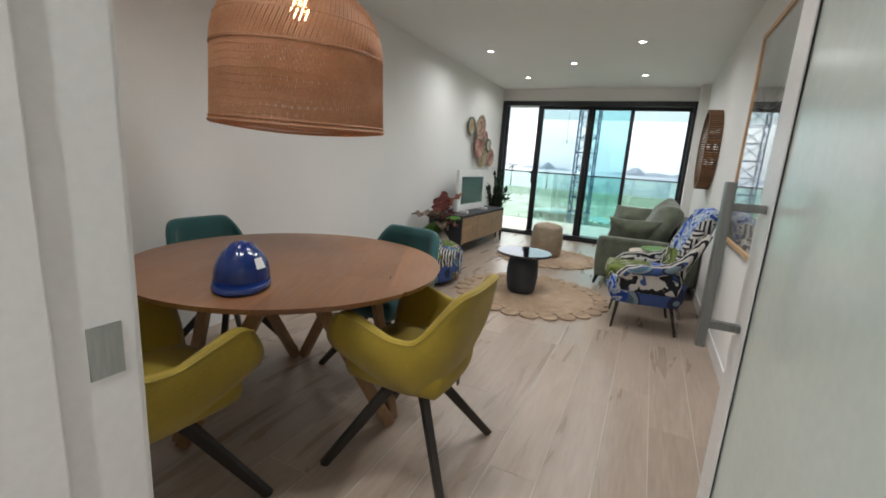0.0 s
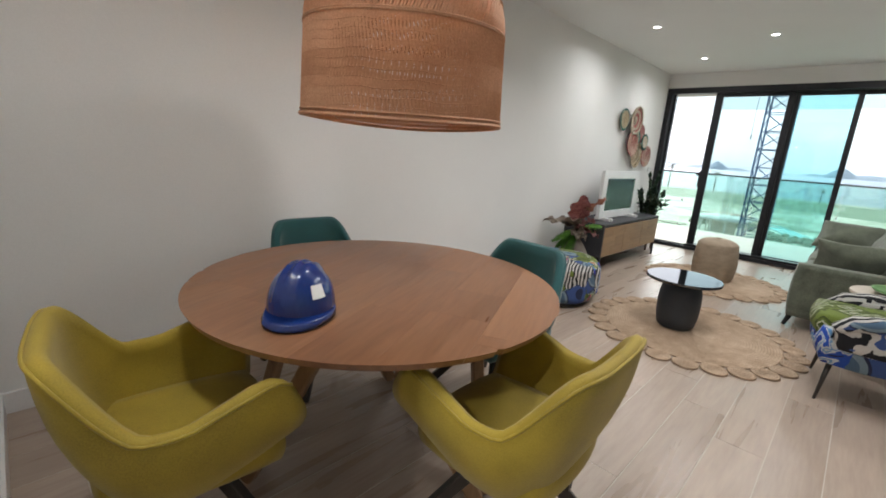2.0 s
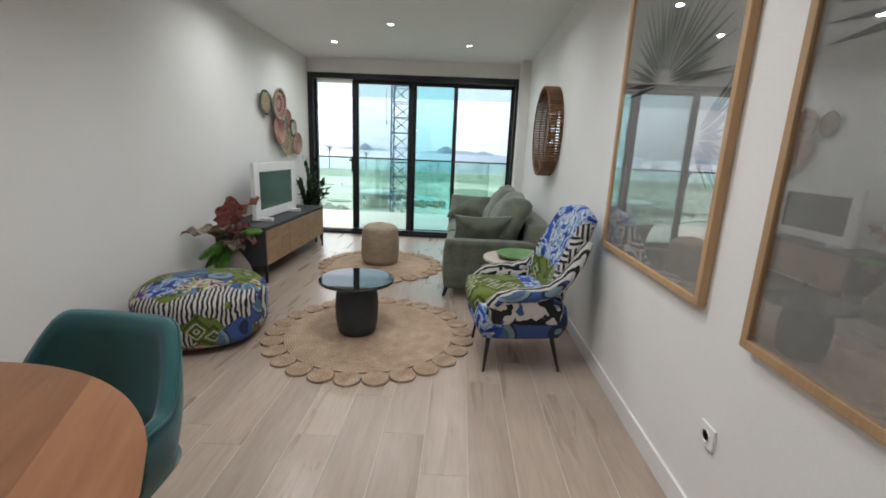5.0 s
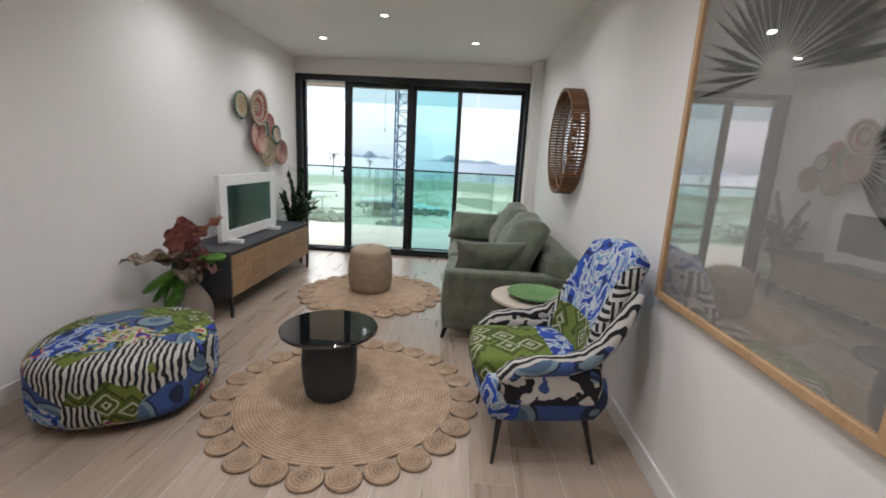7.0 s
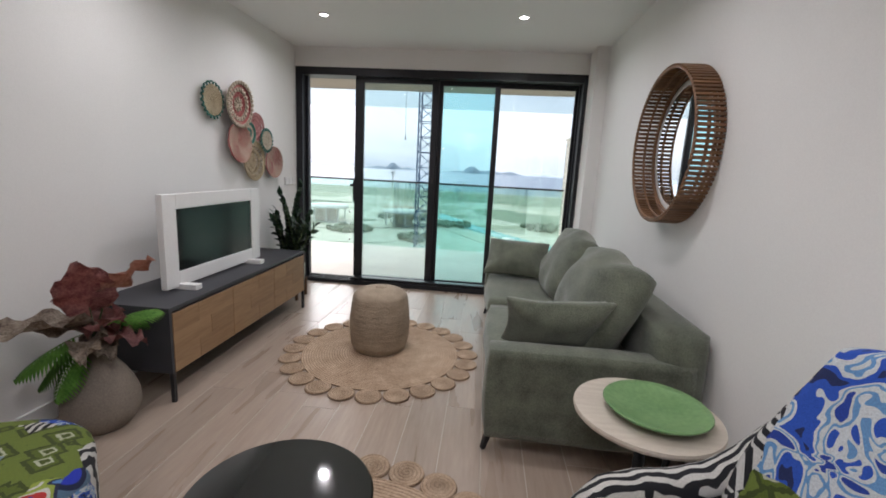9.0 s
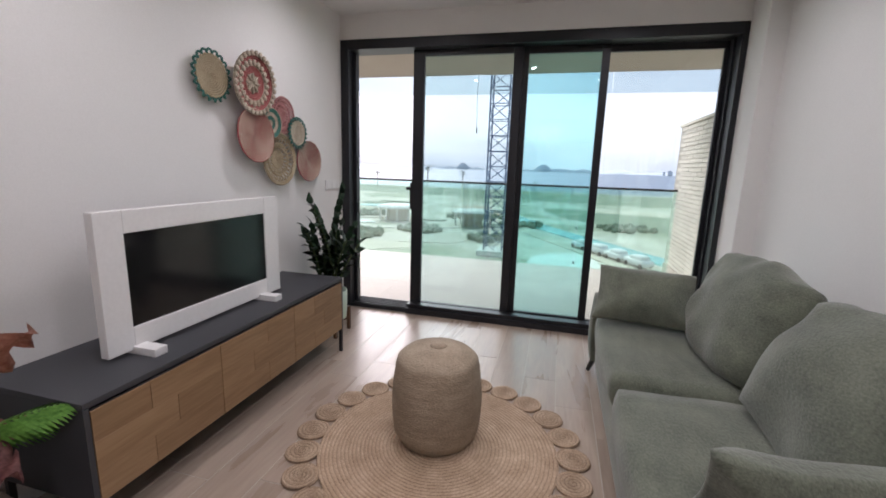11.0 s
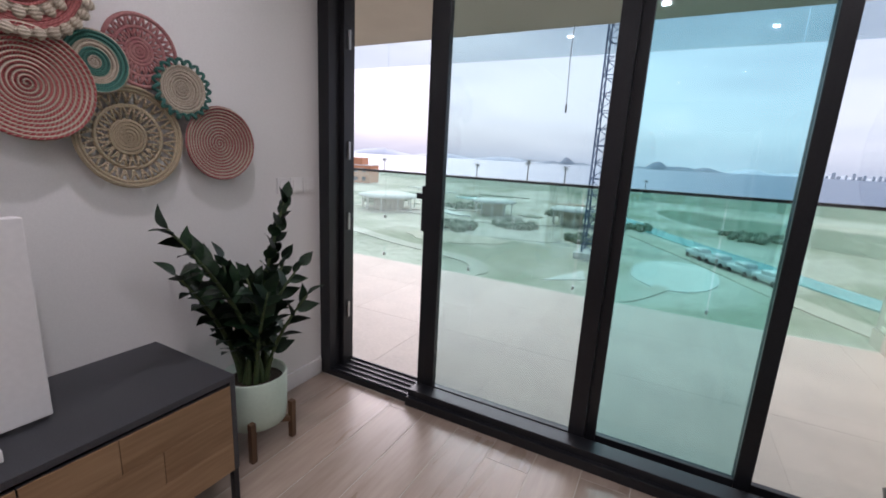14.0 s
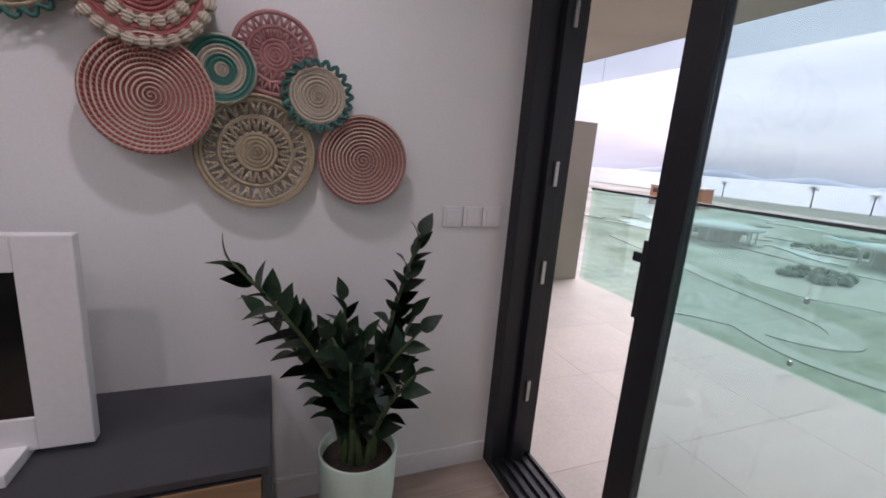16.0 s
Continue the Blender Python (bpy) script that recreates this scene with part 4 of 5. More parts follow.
def shell(bw, tw, back, front, low, arm, high, reach, thick=0.045, n=44, rows=9, lean=0.05):
    """A bucket seat's upholstered shell, open to +y: sides reach forward, the back stands highest."""
    own = bmesh.new()
    def curve(u):
        a = u * radians(90 + reach)
        s, c = math.sin(a), math.cos(a)
        x = math.copysign(abs(s) ** 0.62, s) if abs(a) < math.pi / 2 else math.copysign(1.0, s)
        y = -abs(c) ** 0.62 if abs(a) < math.pi / 2 else 0.0
        if abs(a) >= math.pi / 2:
            y = (abs(a) - math.pi / 2) / radians(reach) * front / back
        return x, y, c
    def grid(inset):
        out = []
        for i in range(n + 1):
            u = -1 + 2 * i / n
            x, y, c = curve(u)
            k = max(0.0, min(1.0, (c - 0.30) / 0.62))
            k = k * k * (3 - 2 * k)
            top = arm + (high - arm) * k
            fore = max(0.0, min(1.0, y * back / front)) if y > 0 else 0.0
            top += 0.08 * fore * (1 if front > 0.1 else 0)
            e = max(0.0, (abs(u) - 0.90) / 0.10)
            top -= 0.025 * e ** 3
            foot = low + (0.09 * fore ** 1.3 if front > 0.1 else 0.0)
            col = []
            for j in range(rows + 1):
                t = j / rows
                w = bw + (tw - bw) * t ** 0.8
                bulge = 0.03 * math.sin(math.pi * t)
                px = x * (w + bulge - inset)
                py = y * ((back + bulge) * (0.72 + 0.28 * t if y < 0 else 1.0) - inset) - lean * t * k * 1.2 - (0.02 * t if y > 0 else 0)
                pz = foot + (top - foot) * t
                col.append(own.verts.new((px, py, pz)))
            out.append(col)
        return out
    o, i_ = grid(0.0), grid(thick)
    for a, b, c, d in zip(o, o[1:], i_, i_[1:]):
        for j in range(rows):
            own.faces.new((a[j], b[j], b[j + 1], a[j + 1]))
            own.faces.new((c[j], c[j + 1], d[j + 1], d[j]))
        mid = [own.verts.new((p[rows].co + q[rows].co) / 2 + Vector((0, 0, thick * 0.30))) for p, q in ((a, c), (b, d))]
        own.faces.new((a[rows], b[rows], mid[1], mid[0]))
        own.faces.new((mid[0], mid[1], d[rows], c[rows]))
        own.faces.new((a[0], c[0], d[0], b[0]))
    for a, c in ((o[0], i_[0]), (o[-1], i_[-1])):
        for j in range(rows):
            own.faces.new((a[j], a[j + 1], c[j + 1], c[j]))
    edge = [tuple(col[rows].co) for col in o]
    bmesh.ops.remove_doubles(own, verts=own.verts, dist=0.0005)
    return tube(edge, 0.0045, 5, own)


def bucket_chair(m, mat, name, label, group, arms):
    ob = thing(name, label, "chair", m, group)
    if arms:
        emit("backrest", shell(0.195, 0.29, 0.225, 0.23, 0.375, 0.62, 0.80, 46, 0.038), mat, ob, True)
        emit("seat", merge(None, soft(0.44, 0.46, 0.15, 0.4, 8, 0.15), pose(0, 0.02, 0.435)), mat, ob, True)
    else:
        emit("backrest", shell(0.20, 0.27, 0.22, 0.04, 0.37, 0.61, 0.815, 6, 0.04), mat, ob, True)
        emit("seat", merge(None, soft(0.46, 0.50, 0.13, 0.4, 8, 0.15), pose(0, 0.02, 0.42)), mat, ob, True)
    emit("underframe", bar(box(-0.1, 0.1, -0.1, 0.1, 0.345, 0.375, 0.004), (0, 0, 0.30), (0, 0, 0.37), 0.06, 0.06), M_DARKLEG, ob)
    for sx in (-1, 1):
        for sy in (-1, 1):
            emit("leg", bar(None, (sx * 0.27, sy * 0.27, 0), (sx * 0.05, sy * 0.05, 0.36), 0.026, 0.034, 1.35), M_DARKLEG, ob)
    emit("tag", box(-0.012, 0.012, -0.196, -0.190, 0.365, 0.395, 0.002), M_DARKLEG, ob)
    return ob


bucket_chair(pose(-0.54, 1.99, 0, 0, 0, 92), M_YELLOW, "armchair", "mustard velvet bucket armchair with dark splayed legs", "mustard dining armchairs", True)
bucket_chair(pose(-1.16, 1.255, 0, 0, 0, -7), M_YELLOW, "armchair", "mustard velvet bucket armchair with dark splayed legs", "mustard dining armchairs", True)
bucket_chair(pose(-1.94, 2.18, 0, 0, 0, -92), M_TEAL, "dining_chair", "dark teal velvet dining chair with dark splayed legs", "teal dining chairs", False)
bucket_chair(pose(-1.11, 2.62, 0, 0, 0, 176), M_TEAL, "dining_chair", "dark teal velvet dining chair with dark splayed legs", "teal dining chairs", False)

# safety helmet
hel = thing("safety_helmet", "glossy blue plastic safety helmet lying on the dining table", "helmet", pose(-1.07, 1.57, TZ, 0, 0, -145))
hel.scale = (0.89, 0.81, 1.08)
own = bmesh.new()
bmesh.ops.create_uvsphere(own, u_segments=40, v_segments=24, radius=1)
bmesh.ops.delete(own, geom=[v for v in own.verts if v.co.z < -0.02], context="VERTS")
for v in own.verts:
    x, y, z = v.co
    rib = 0.010 * sum(math.exp(-(((x - c) / 0.09) ** 2)) for c in (-0.28, 0.0, 0.28)) * (1 if z > 0.25 else 0)
    v.co = Vector((x * 0.108, y * 0.135, 0.035 + z ** 0.9 * 0.118 if z > 0 else 0.035 + z * 0.1)) + v.normal * rib
emit("dome", own, M_HELMET, hel, True)
bm = bmesh.new()
ringo, ringi, ringl = [], [], []
for i in range(48):
    a = 2 * math.pi * i / 48
    f = max(0, math.sin(a)) ** 2
    for lst, r, z in ((ringi, 1.0, 0.036), (ringo, 1.04 + 0.26 * f, 0.018 - 0.006 * f), (ringl, 1.03 + 0.26 * f, 0.004)):
        lst.append(bm.verts.new((0.107 * r * math.cos(a), 0.134 * r * math.sin(a), z)))
for i in range(48):
    j = (i + 1) % 48
    bm.faces.new((ringi[i], ringi[j], ringo[j], ringo[i]))
    bm.faces.new((ringo[i], ringo[j], ringl[j], ringl[i]))
    bm.faces.new((ringl[i], ringl[j], ringi[j], ringi[i]))
emit("brim", bm, M_HELMET, hel, True)
bm = bmesh.new()
for i in range(6):
    for z in (0.078, 0.112):
        a = radians(-20 + 5 * i)
        k = math.sqrt(max(0, 1 - ((z - 0.035) / 0.12) ** 2)) + 0.035
        bm.verts.new((-0.108 * k * math.sin(a + 1.2), 0.135 * k * math.cos(a + 1.2), z))
vs = list(bm.verts)
for i in range(5):
    bm.faces.new((vs[2 * i], vs[2 * i + 2], vs[2 * i + 3], vs[2 * i + 1]))
emit("sticker", bm, M_WHITE, hel, True, label="white paper sticker with a faded red mark")

# woven pendant lamp
LX, LY, LZ, LR, LH = -1.397, 2.20, 1.365, 0.405, 0.68
pend = thing("pendant_lamp", "large woven rattan dome pendant lamp, lit warm", "lamp", pose(LX, LY, LZ))


def lamp_radius(z):
    t = z / LH
    if t < 0.55:
        return LR * (1.0 - 0.035 * t / 0.55)
    k = (t - 0.55) / 0.45
    return LR * (0.965 * math.sqrt(max(0.0, 1 - k ** 2.3)) * 0.86 + 0.135 * (1 - k) + 0.0) + 0.02 * k


def lamp_point(a, z, out=0.0):
    r = lamp_radius(z) + out + 0.006 * math.sin(3 * a)
    return (r * math.cos(a), r * math.sin(a), z + 0.008 * math.sin(2 * a) * (1 - z / LH))


bm = bmesh.new()
LOW = LH * 0.50
for k in range(200):
    a0 = 2 * math.pi * k / 200
    for sgn in (1, -1):
        pts = [lamp_point(a0 + sgn * 0.05 * abs(((LOW * j / 8 / 0.11) % 2) - 1), LOW * j / 8, 0.002 * sgn) for j in range(9)]
        tube(pts, 0.0045 if sgn > 0 else 0.0038, 3, bm)
for k in range(110):
    for q in range(2):
        a0 = 2 * math.pi * (k + 0.42 * q) / 110
        pts = []
        for j in range(10):
            z = LOW + (LH * 0.96 - LOW) * j / 9
            pts.append(lamp_point(a0 + 0.62 * (z - LOW) / LH, z, 0.001))
        tube(pts, 0.0052, 4, bm)
for k in range(110):
    a0 = 2 * math.pi * k / 110
    tube([lamp_point(a0 - 0.30 * j / 5, LOW + (LH * 0.96 - LOW) * j / 5, -0.006) for j in range(6)], 0.0022, 3, bm)
emit("weave", bm, M_RATTAN, pend)
bm = bmesh.new()
for z, r in ((0.0, 0.008), (0.018, 0.005), (0.335, 0.0035), (0.342, 0.0035), (0.46, 0.0035), (0.57, 0.0035), (0.655, 0.008)):
    tube([lamp_point(2 * math.pi * i / 60, z, 0.005) for i in range(60)], r, 5, bm, True)
for z in [0.035 + 0.03 * i for i in range(10)]:
    tube([lamp_point(2 * math.pi * i / 60, z + 0.004 * math.sin(i * 1.3), 0.001) for i in range(60)], 0.0022, 3, bm, True)
emit("hoop", bm, M_RATTAN, pend)
emit("bulb", merge(None, lathe([(0, 0.50), (0.03, 0.515), (0.045, 0.55), (0.03, 0.60), (0.016, 0.63), (0, 0.63)], 16)), M_BULB, pend, True)
emit("cord", tube([(0, 0, 0.63), (0, 0, 0.9), (0, 0, CEIL - LZ - 0.03)], 0.004, 6), M_DARKLEG, pend)
emit("ceiling_rose", lathe([(0, CEIL - LZ - 0.03), (0.05, CEIL - LZ - 0.03), (0.055, CEIL - LZ), (0, CEIL - LZ)], 24), M_WHITE, pend, True)

# ---- framed pictures ----
def picture(y0, y1, z0, z1, seed):
    ob = thing("framed_picture", "large framed palm-leaf print behind glass in light oak", "picture", pose(XR, (y0 + y1) / 2, z0, 0, 0, 0), "framed palm prints")
    w, hgt, d, f = (y1 - y0) / 2, z1 - z0, 0.035, 0.028
    bm = box(-d, -0.002, -w, w, 0, f, 0.002)
    box(-d, -0.002, -w, w, hgt - f, hgt, 0.002, bm)
    box(-d, -0.002, -w, -w + f, f, hgt - f, 0.002, bm)
    box(-d, -0.002, w - f, w, f, hgt - f, 0.002, bm)
    emit("frame", bm, M_FRAMEWOOD, ob)
    emit("print", box(-0.014, -0.010, -w + f, w - f, f, hgt - f), M_PAPER, ob)
    rng = random.Random(seed)
    bm = bmesh.new()
    for cx, cz, n, base, ln in ((0.05, hgt * 0.60, 29, 90, 0.55), (-w * 0.5, hgt * 0.42, 15, 180, 0.36)):
        for k in range(n):
            a = radians(base + (k - n // 2) * 6.5 + rng.uniform(-2, 2))
            r = ln * rng.uniform(0.75, 1.0)
            t = Vector((math.cos(a), math.sin(a)))
            s = Vector((-t.y, t.x)) * 0.011
            pts = [Vector((cx, cz)) + t * 0.06, Vector((cx, cz)) + t * r * 0.5 + s, Vector((cx, cz)) + t * r, Vector((cx, cz)) + t * r * 0.5 - s]
            pts = [Vector((max(-w + f + 0.01, min(w - f - 0.01, p.x)), max(f + 0.01, min(hgt - f - 0.01, p.y)))) for p in pts]
            own = bmesh.new()
            off = 0.0004 * k
            own.faces.new([own.verts.new((-0.015 - off, p.x, p.y)) for p in pts])
            merge(bm, own)
    emit("leaf_print", bm, M_INK, ob)
    g = emit("glazing", box(-0.027, -0.025, -w + f, w - f, f, hgt - f), M_GLASS_PIC, ob)
    g.visible_shadow = False


picture(3.22, 4.30, 0.82, 2.24, 3)
picture(1.88, 2.97, 0.79, 2.22, 8)
sock = thing("wall_socket", "white wall socket low on the wall", "socket", pose(XR, 3.07, 0.40))
emit("plate", box(-0.011, -0.001, -0.042, 0.042, -0.042, 0.042, 0.004), M_WHITE, sock)
emit("insert", merge(None, lathe([(0, -0.004), (0.018, -0.004), (0.02, 0.003), (0.022, 0.004), (0.022, 0.0), (0, 0.0)], 20), pose(-0.011, 0, 0, 0, -90, 0)), M_WHITE, sock)

# ---- living area ----
def rug(cx, cy, label, R=0.60, n=26):
    ob = thing("round_rug", label, "rug", pose(cx, cy, 0, 0, 0, 7), "scalloped jute rugs")
    prof = [(0, 0.010)]
    k = 0
    while k * 0.018 < R:
        r = k * 0.018
        prof += [(r + 0.004, 0.010), (r + 0.011, 0.0135), (r + 0.0165, 0.010)]
        k += 1
    prof += [(R + 0.006, 0.002), (0, 0.002)]
    emit("centre", lathe(prof, 72), M_JUTE, ob, True)
    disc = None
    pr = [(0, 0.011)]
    for k in range(4):
        pr += [(k * 0.02 + 0.006, 0.012), (k * 0.02 + 0.013, 0.0155), (k * 0.02 + 0.019, 0.012)]
    pr += [(0.082, 0.003), (0, 0.003)]
    for k in range(n):
        a = 2 * math.pi * k / n
        m = pose((R + 0.078) * math.cos(a), (R + 0.078) * math.sin(a), 0.002, random.uniform(-1, 1), random.uniform(-1, 1), random.uniform(0, 360))
        if disc is None:
            disc = emit("scallop", lathe(pr, 28), M_JUTE, ob, True, m)
        else:
            reuse(disc, m)
    return ob


rug(-0.70, 4.65, "round natural jute rug with a scalloped edge on the floor")
rug(-0.965, 6.56, "round natural jute rug with a scalloped edge under the pouf", 0.565, 24)

pouf = thing("pouf", "round knitted jute pouf standing on the rug", "pouf", pose(-1.0, 6.64, 0.014))
pr = []
for j in range(41):
    t = j / 40
    if t < 0.75:
        q = t / 0.75
        r, z = 0.205 + 0.018 * math.sin(math.pi * q) - 0.02 * (1 - min(1, q * 8)), q * 0.39
    else:
        a = (t - 0.75) / 0.25 * math.pi / 2
        r, z = 0.205 * math.cos(a) ** 0.75, 0.39 + 0.085 * math.sin(a)
    pr.append((max(r + 0.002 * math.sin(j * 2.2), 0.0), z))
pr[-1] = (0.0, 0.468)
emit("body", lathe([(0, 0.0)] + pr, 56), M_POUF, pouf, True)
emit("button", lathe([(0, 0.486), (0.03, 0.482), (0.045, 0.470), (0.0, 0.460)], 20), M_POUF, pouf, True)

ct = thing("coffee_table", "low side table with black glass disc on a dark barrel base", "table", pose(-0.80, 4.64, 0.014))
emit("base", lathe([(0, 0), (0.115, 0), (0.135, 0.02), (0.15, 0.10), (0.155, 0.2), (0.15, 0.28), (0.135, 0.355), (0.11, 0.385), (0, 0.385)], 44), M_BARREL, ct, True)
emit("top", lathe([(0, 0.385), (0.262, 0.385), (0.268, 0.390), (0.268, 0.404), (0.263, 0.409), (0, 0.409)], 64), M_BLACKGLASS, ct)

ott = thing("ottoman", "low round patchwork-print floor ottoman by the wall", "ottoman", pose(-1.87, 4.52, 0, 0, 0, 20))
emit("cushion", merge(None, soft(0.84, 0.90, 0.40, 0.9, 12, 0.0, 0.012, 2.0), pose(0, 0, 0.2)), M_PATCH, ott, True)
for o in ott.children:
    for v in o.data.vertices:
        r = math.hypot(v.co.x / 0.42, v.co.y / 0.45)
        side = abs(v.co.z - 0.2) / 0.2
        v.co.z = 0.2 + math.copysign(min(1.0, side ** 0.55) * 0.2, v.co.z - 0.2)
        k = 1 + 0.22 * max(0.0, side - 0.15)
        v.co.x, v.co.y = v.co.x * min(k, 1.15), v.co.y * min(k, 1.15)

# vase with foliage
vase = thing("vase", "ribbed grey-brown clay vase holding wine-red and green leaves", "vase", pose(-2.13, 5.42, 0))
pr = [(0, 0), (0.10, 0)]
for j in range(49):
    t = j / 48
    z = 0.006 + 0.395 * t
    r = 0.040 + 0.125 * max(0.0, 1 - ((t - 0.28) / 0.72) ** 2 if t > 0.28 else 1 - 0.35 * ((0.28 - t) / 0.28) ** 2) ** 1.25
    pr.append((r + (0.0022 if j % 2 else 0.0), z))
pr += [(0.050, 0.415), (0.058, 0.428), (0.050, 0.430), (0.036, 0.40), (0.032, 0.33), (0, 0.33)]
emit("body", lathe(pr, 40), M_VASE, vase, True)


def leaf_mesh(L, W, lobes=0.0, cup=0.25, n=10):
    own = bmesh.new()
    mid, lf, rt = [], [], []
    for i in range(n + 1):
        t = i / n
        w = W * math.sin(math.pi * min(1, t ** 0.72)) * (1 + lobes * math.sin(t * 26)) + 0.001
        z = -0.35 * L * t * t
        mid.append(own.verts.new((L * t, 0, z)))
        lf.append(own.verts.new((L * t + 0.0, w, z + cup * w)))
        rt.append(own.verts.new((L * t + 0.0, -w, z + cup * w)))
    for i in range(n):
        own.faces.new((mid[i], mid[i + 1], lf[i + 1], lf[i]))
        own.faces.new((mid[i + 1], mid[i], rt[i], rt[i + 1]))
    bmesh.ops.solidify(own, geom=own.faces[:], thickness=0.0015)
    return own


def frilled_leaf(L, W, seed, n=14, cols=4):
    """A broad heart-shaped leaf with a ruffled, toothed edge."""
    own = bmesh.new()
    rows = []
    for i in range(n + 1):
        t = i / n
        w = W * (math.sin(math.pi * t ** 0.62) ** 0.8 if 0 < t < 1 else 0.0) + 0.002
        row = []
        for j in range(-cols, cols + 1):
            u = j / cols
            tooth = 1 + 0.10 * (i % 2) * abs(u) ** 3
            ruffle = 0.030 * abs(u) ** 2 * math.sin(t * 17 + seed + 2 * u) + 0.012 * noise.noise((t * 6, u * 3, seed))
            back = -0.16 * L * u * u * (1 - t)
            row.append(own.verts.new((L * t + back, w * u * tooth, 0.30 * w * abs(u) - 0.22 * L * t * t + ruffle)))
        rows.append(row)
    for a, b in zip(rows, rows[1:]):
        for j in range(2 * cols):
            own.faces.new((a[j], a[j + 1], b[j + 1], b[j]))
    bmesh.ops.solidify(own, geom=own.faces[:], thickness=0.0014)
    return own


def fern(L, n=15):
    """A feathery frond: narrow leaflets along a drooping rib."""
    own = tube([(L * i / 8, 0, -0.30 * L * (i / 8) ** 2) for i in range(9)], 0.0022, 4)
    for k in range(n):
        t = 0.12 + 0.86 * k / (n - 1)
        ln = 0.105 * math.sin(math.pi * (0.16 + 0.80 * t)) + 0.012
        for s in (-1, 1):
            merge(own, leaf_mesh(ln, 0.0085, 0, 0.2, 4), pose(L * t, 0, -0.30 * L * t * t, 0, 12, s * 62))
    return own


# stem end height, azimuth, rise, roll, material, length, half-width
BROAD = [(0.64, -60, 72, 20, M_REDLEAF, 0.28, 0.115), (0.66, 40, 54, -35, M_ROSELEAF, 0.28, 0.085), (0.54, -20, 38, 30, M_REDLEAF, 0.19, 0.085), (0.52, 150, 50, 0, M_REDLEAF, 0.17, 0.075),
         (0.55, -100, 20, 15, M_SILVERLEAF, 0.38, 0.090), (0.54, -128, 18, -20, M_SILVERLEAF, 0.34, 0.085), (0.49, -60, -4, 20, M_SILVERLEAF, 0.20, 0.070), (0.48, 10, 2, 0, M_REDLEAF, 0.19, 0.075), (0.47, -28, -18, 0, M_SILVERLEAF, 0.14, 0.06), (0.50, 70, 12, 0, M_REDLEAF, 0.15, 0.065)]
FERNS = [(0.50, -122, -14, M_GREENLEAF, 0.27), (0.47, -138, -34, M_GREENLEAF, 0.26), (0.46, -104, -42, M_GREENLEAF, 0.26), (0.52, 62, 22, M_GREENLEAF, 0.24), (0.50, 84, 8, M_GREENLEAF, 0.20)]
for k, (z, az, el, roll_, mat, L, W) in enumerate(BROAD):
    a = radians(az)
    sx, sy = 0.05 * math.cos(a), 0.05 * math.sin(a)
    emit("stem", tube([(0, 0, 0.36), (sx * 0.3, sy * 0.3, 0.36 + (z - 0.36) * 0.6), (sx, sy, z)], 0.004, 5), M_STEM, vase)
    emit("leaf", frilled_leaf(L, W, k * 1.7), mat, vase, True, pose(sx, sy, z, 0, 0, az) @ pose(0, 0, 0, 0, -el, 0) @ pose(0, 0, 0, roll_, 0, 0))
for z, az, el, mat, L in FERNS:
    a = radians(az)
    sx, sy = 0.05 * math.cos(a), 0.05 * math.sin(a)
    emit("stem", tube([(0, 0, 0.36), (sx * 0.3, sy * 0.3, 0.36 + (z - 0.36) * 0.6), (sx, sy, z)], 0.003, 5), M_STEM, vase)
    emit("fern_frond", fern(L), mat, vase, True, pose(sx, sy, z, 0, 0, az) @ pose(0, 0, 0, 0, -el, 0))["kind"] = "stuff"

# TV sideboard
SX0, SX1, SY0, SY1, SZ0, SZ1 = -2.417, -1.927, 5.66, 7.41, 0.175, 0.555
sb = thing("sideboard", "long sideboard with oak doors, graphite top and thin legs", "sideboard", pose(SX0, SY0, 0))
W_, L_ = SX1 - SX0, SY1 - SY0
bm = box(0, W_, 0, L_, SZ1 - 0.022, SZ1, 0.002)
box(0, W_, 0, 0.02, SZ0, SZ1 - 0.022, 0.002, bm)
box(0, W_, L_ - 0.02, L_, SZ0, SZ1 - 0.022, 0.002, bm)
box(0, W_ - 0.02, 0.02, L_ - 0.02, SZ0, SZ0 + 0.02, 0.001, bm)
box(0, 0.012, 0.02, L_ - 0.02, SZ0 + 0.02, SZ1 - 0.022, 0.0, bm)
emit("body", bm, M_GRAPHITE, sb)
dw = (L_ - 0.04) / 3
for k in range(3):
    y0 = 0.02 + k * dw
    d = emit("door", box(W_ - 0.021, W_ - 0.004, y0 + 0.002, y0 + dw - 0.002, SZ0 + 0.002, SZ1 - 0.036, 0.002), M_GRAPHITE, sb)
    h = (SZ1 - 0.038 - SZ0) / 3
    for j in range(3):
        for q in range(2):
            ys = y0 + 0.002 + (0.0 if q == 0 else dw * (0.38 + 0.2 * ((j + k) % 2)))
            ye = y0 + (dw * (0.38 + 0.2 * ((j + k) % 2)) if q == 0 else dw - 0.002)
            emit("stave", box(W_ - 0.0045, W_ + 0.002, ys, ye, SZ0 + 0.002 + j * h, SZ0 + 0.002 + (j + 1) * h, 0.0006, seg=1), M_OAK, d)
for y in (0.015, L_ - 0.015):
    for x in (0.05, W_ - 0.012):
        emit("leg", box(x - 0.011, x + 0.011, y - 0.011, y + 0.011, 0, SZ0, 0.002), M_BLACKM, sb)
emit("leg", box(0.1, 0.13, L_ / 2 - 0.015, L_ / 2 + 0.015, 0, SZ0, 0.002), M_BLACKM, sb)

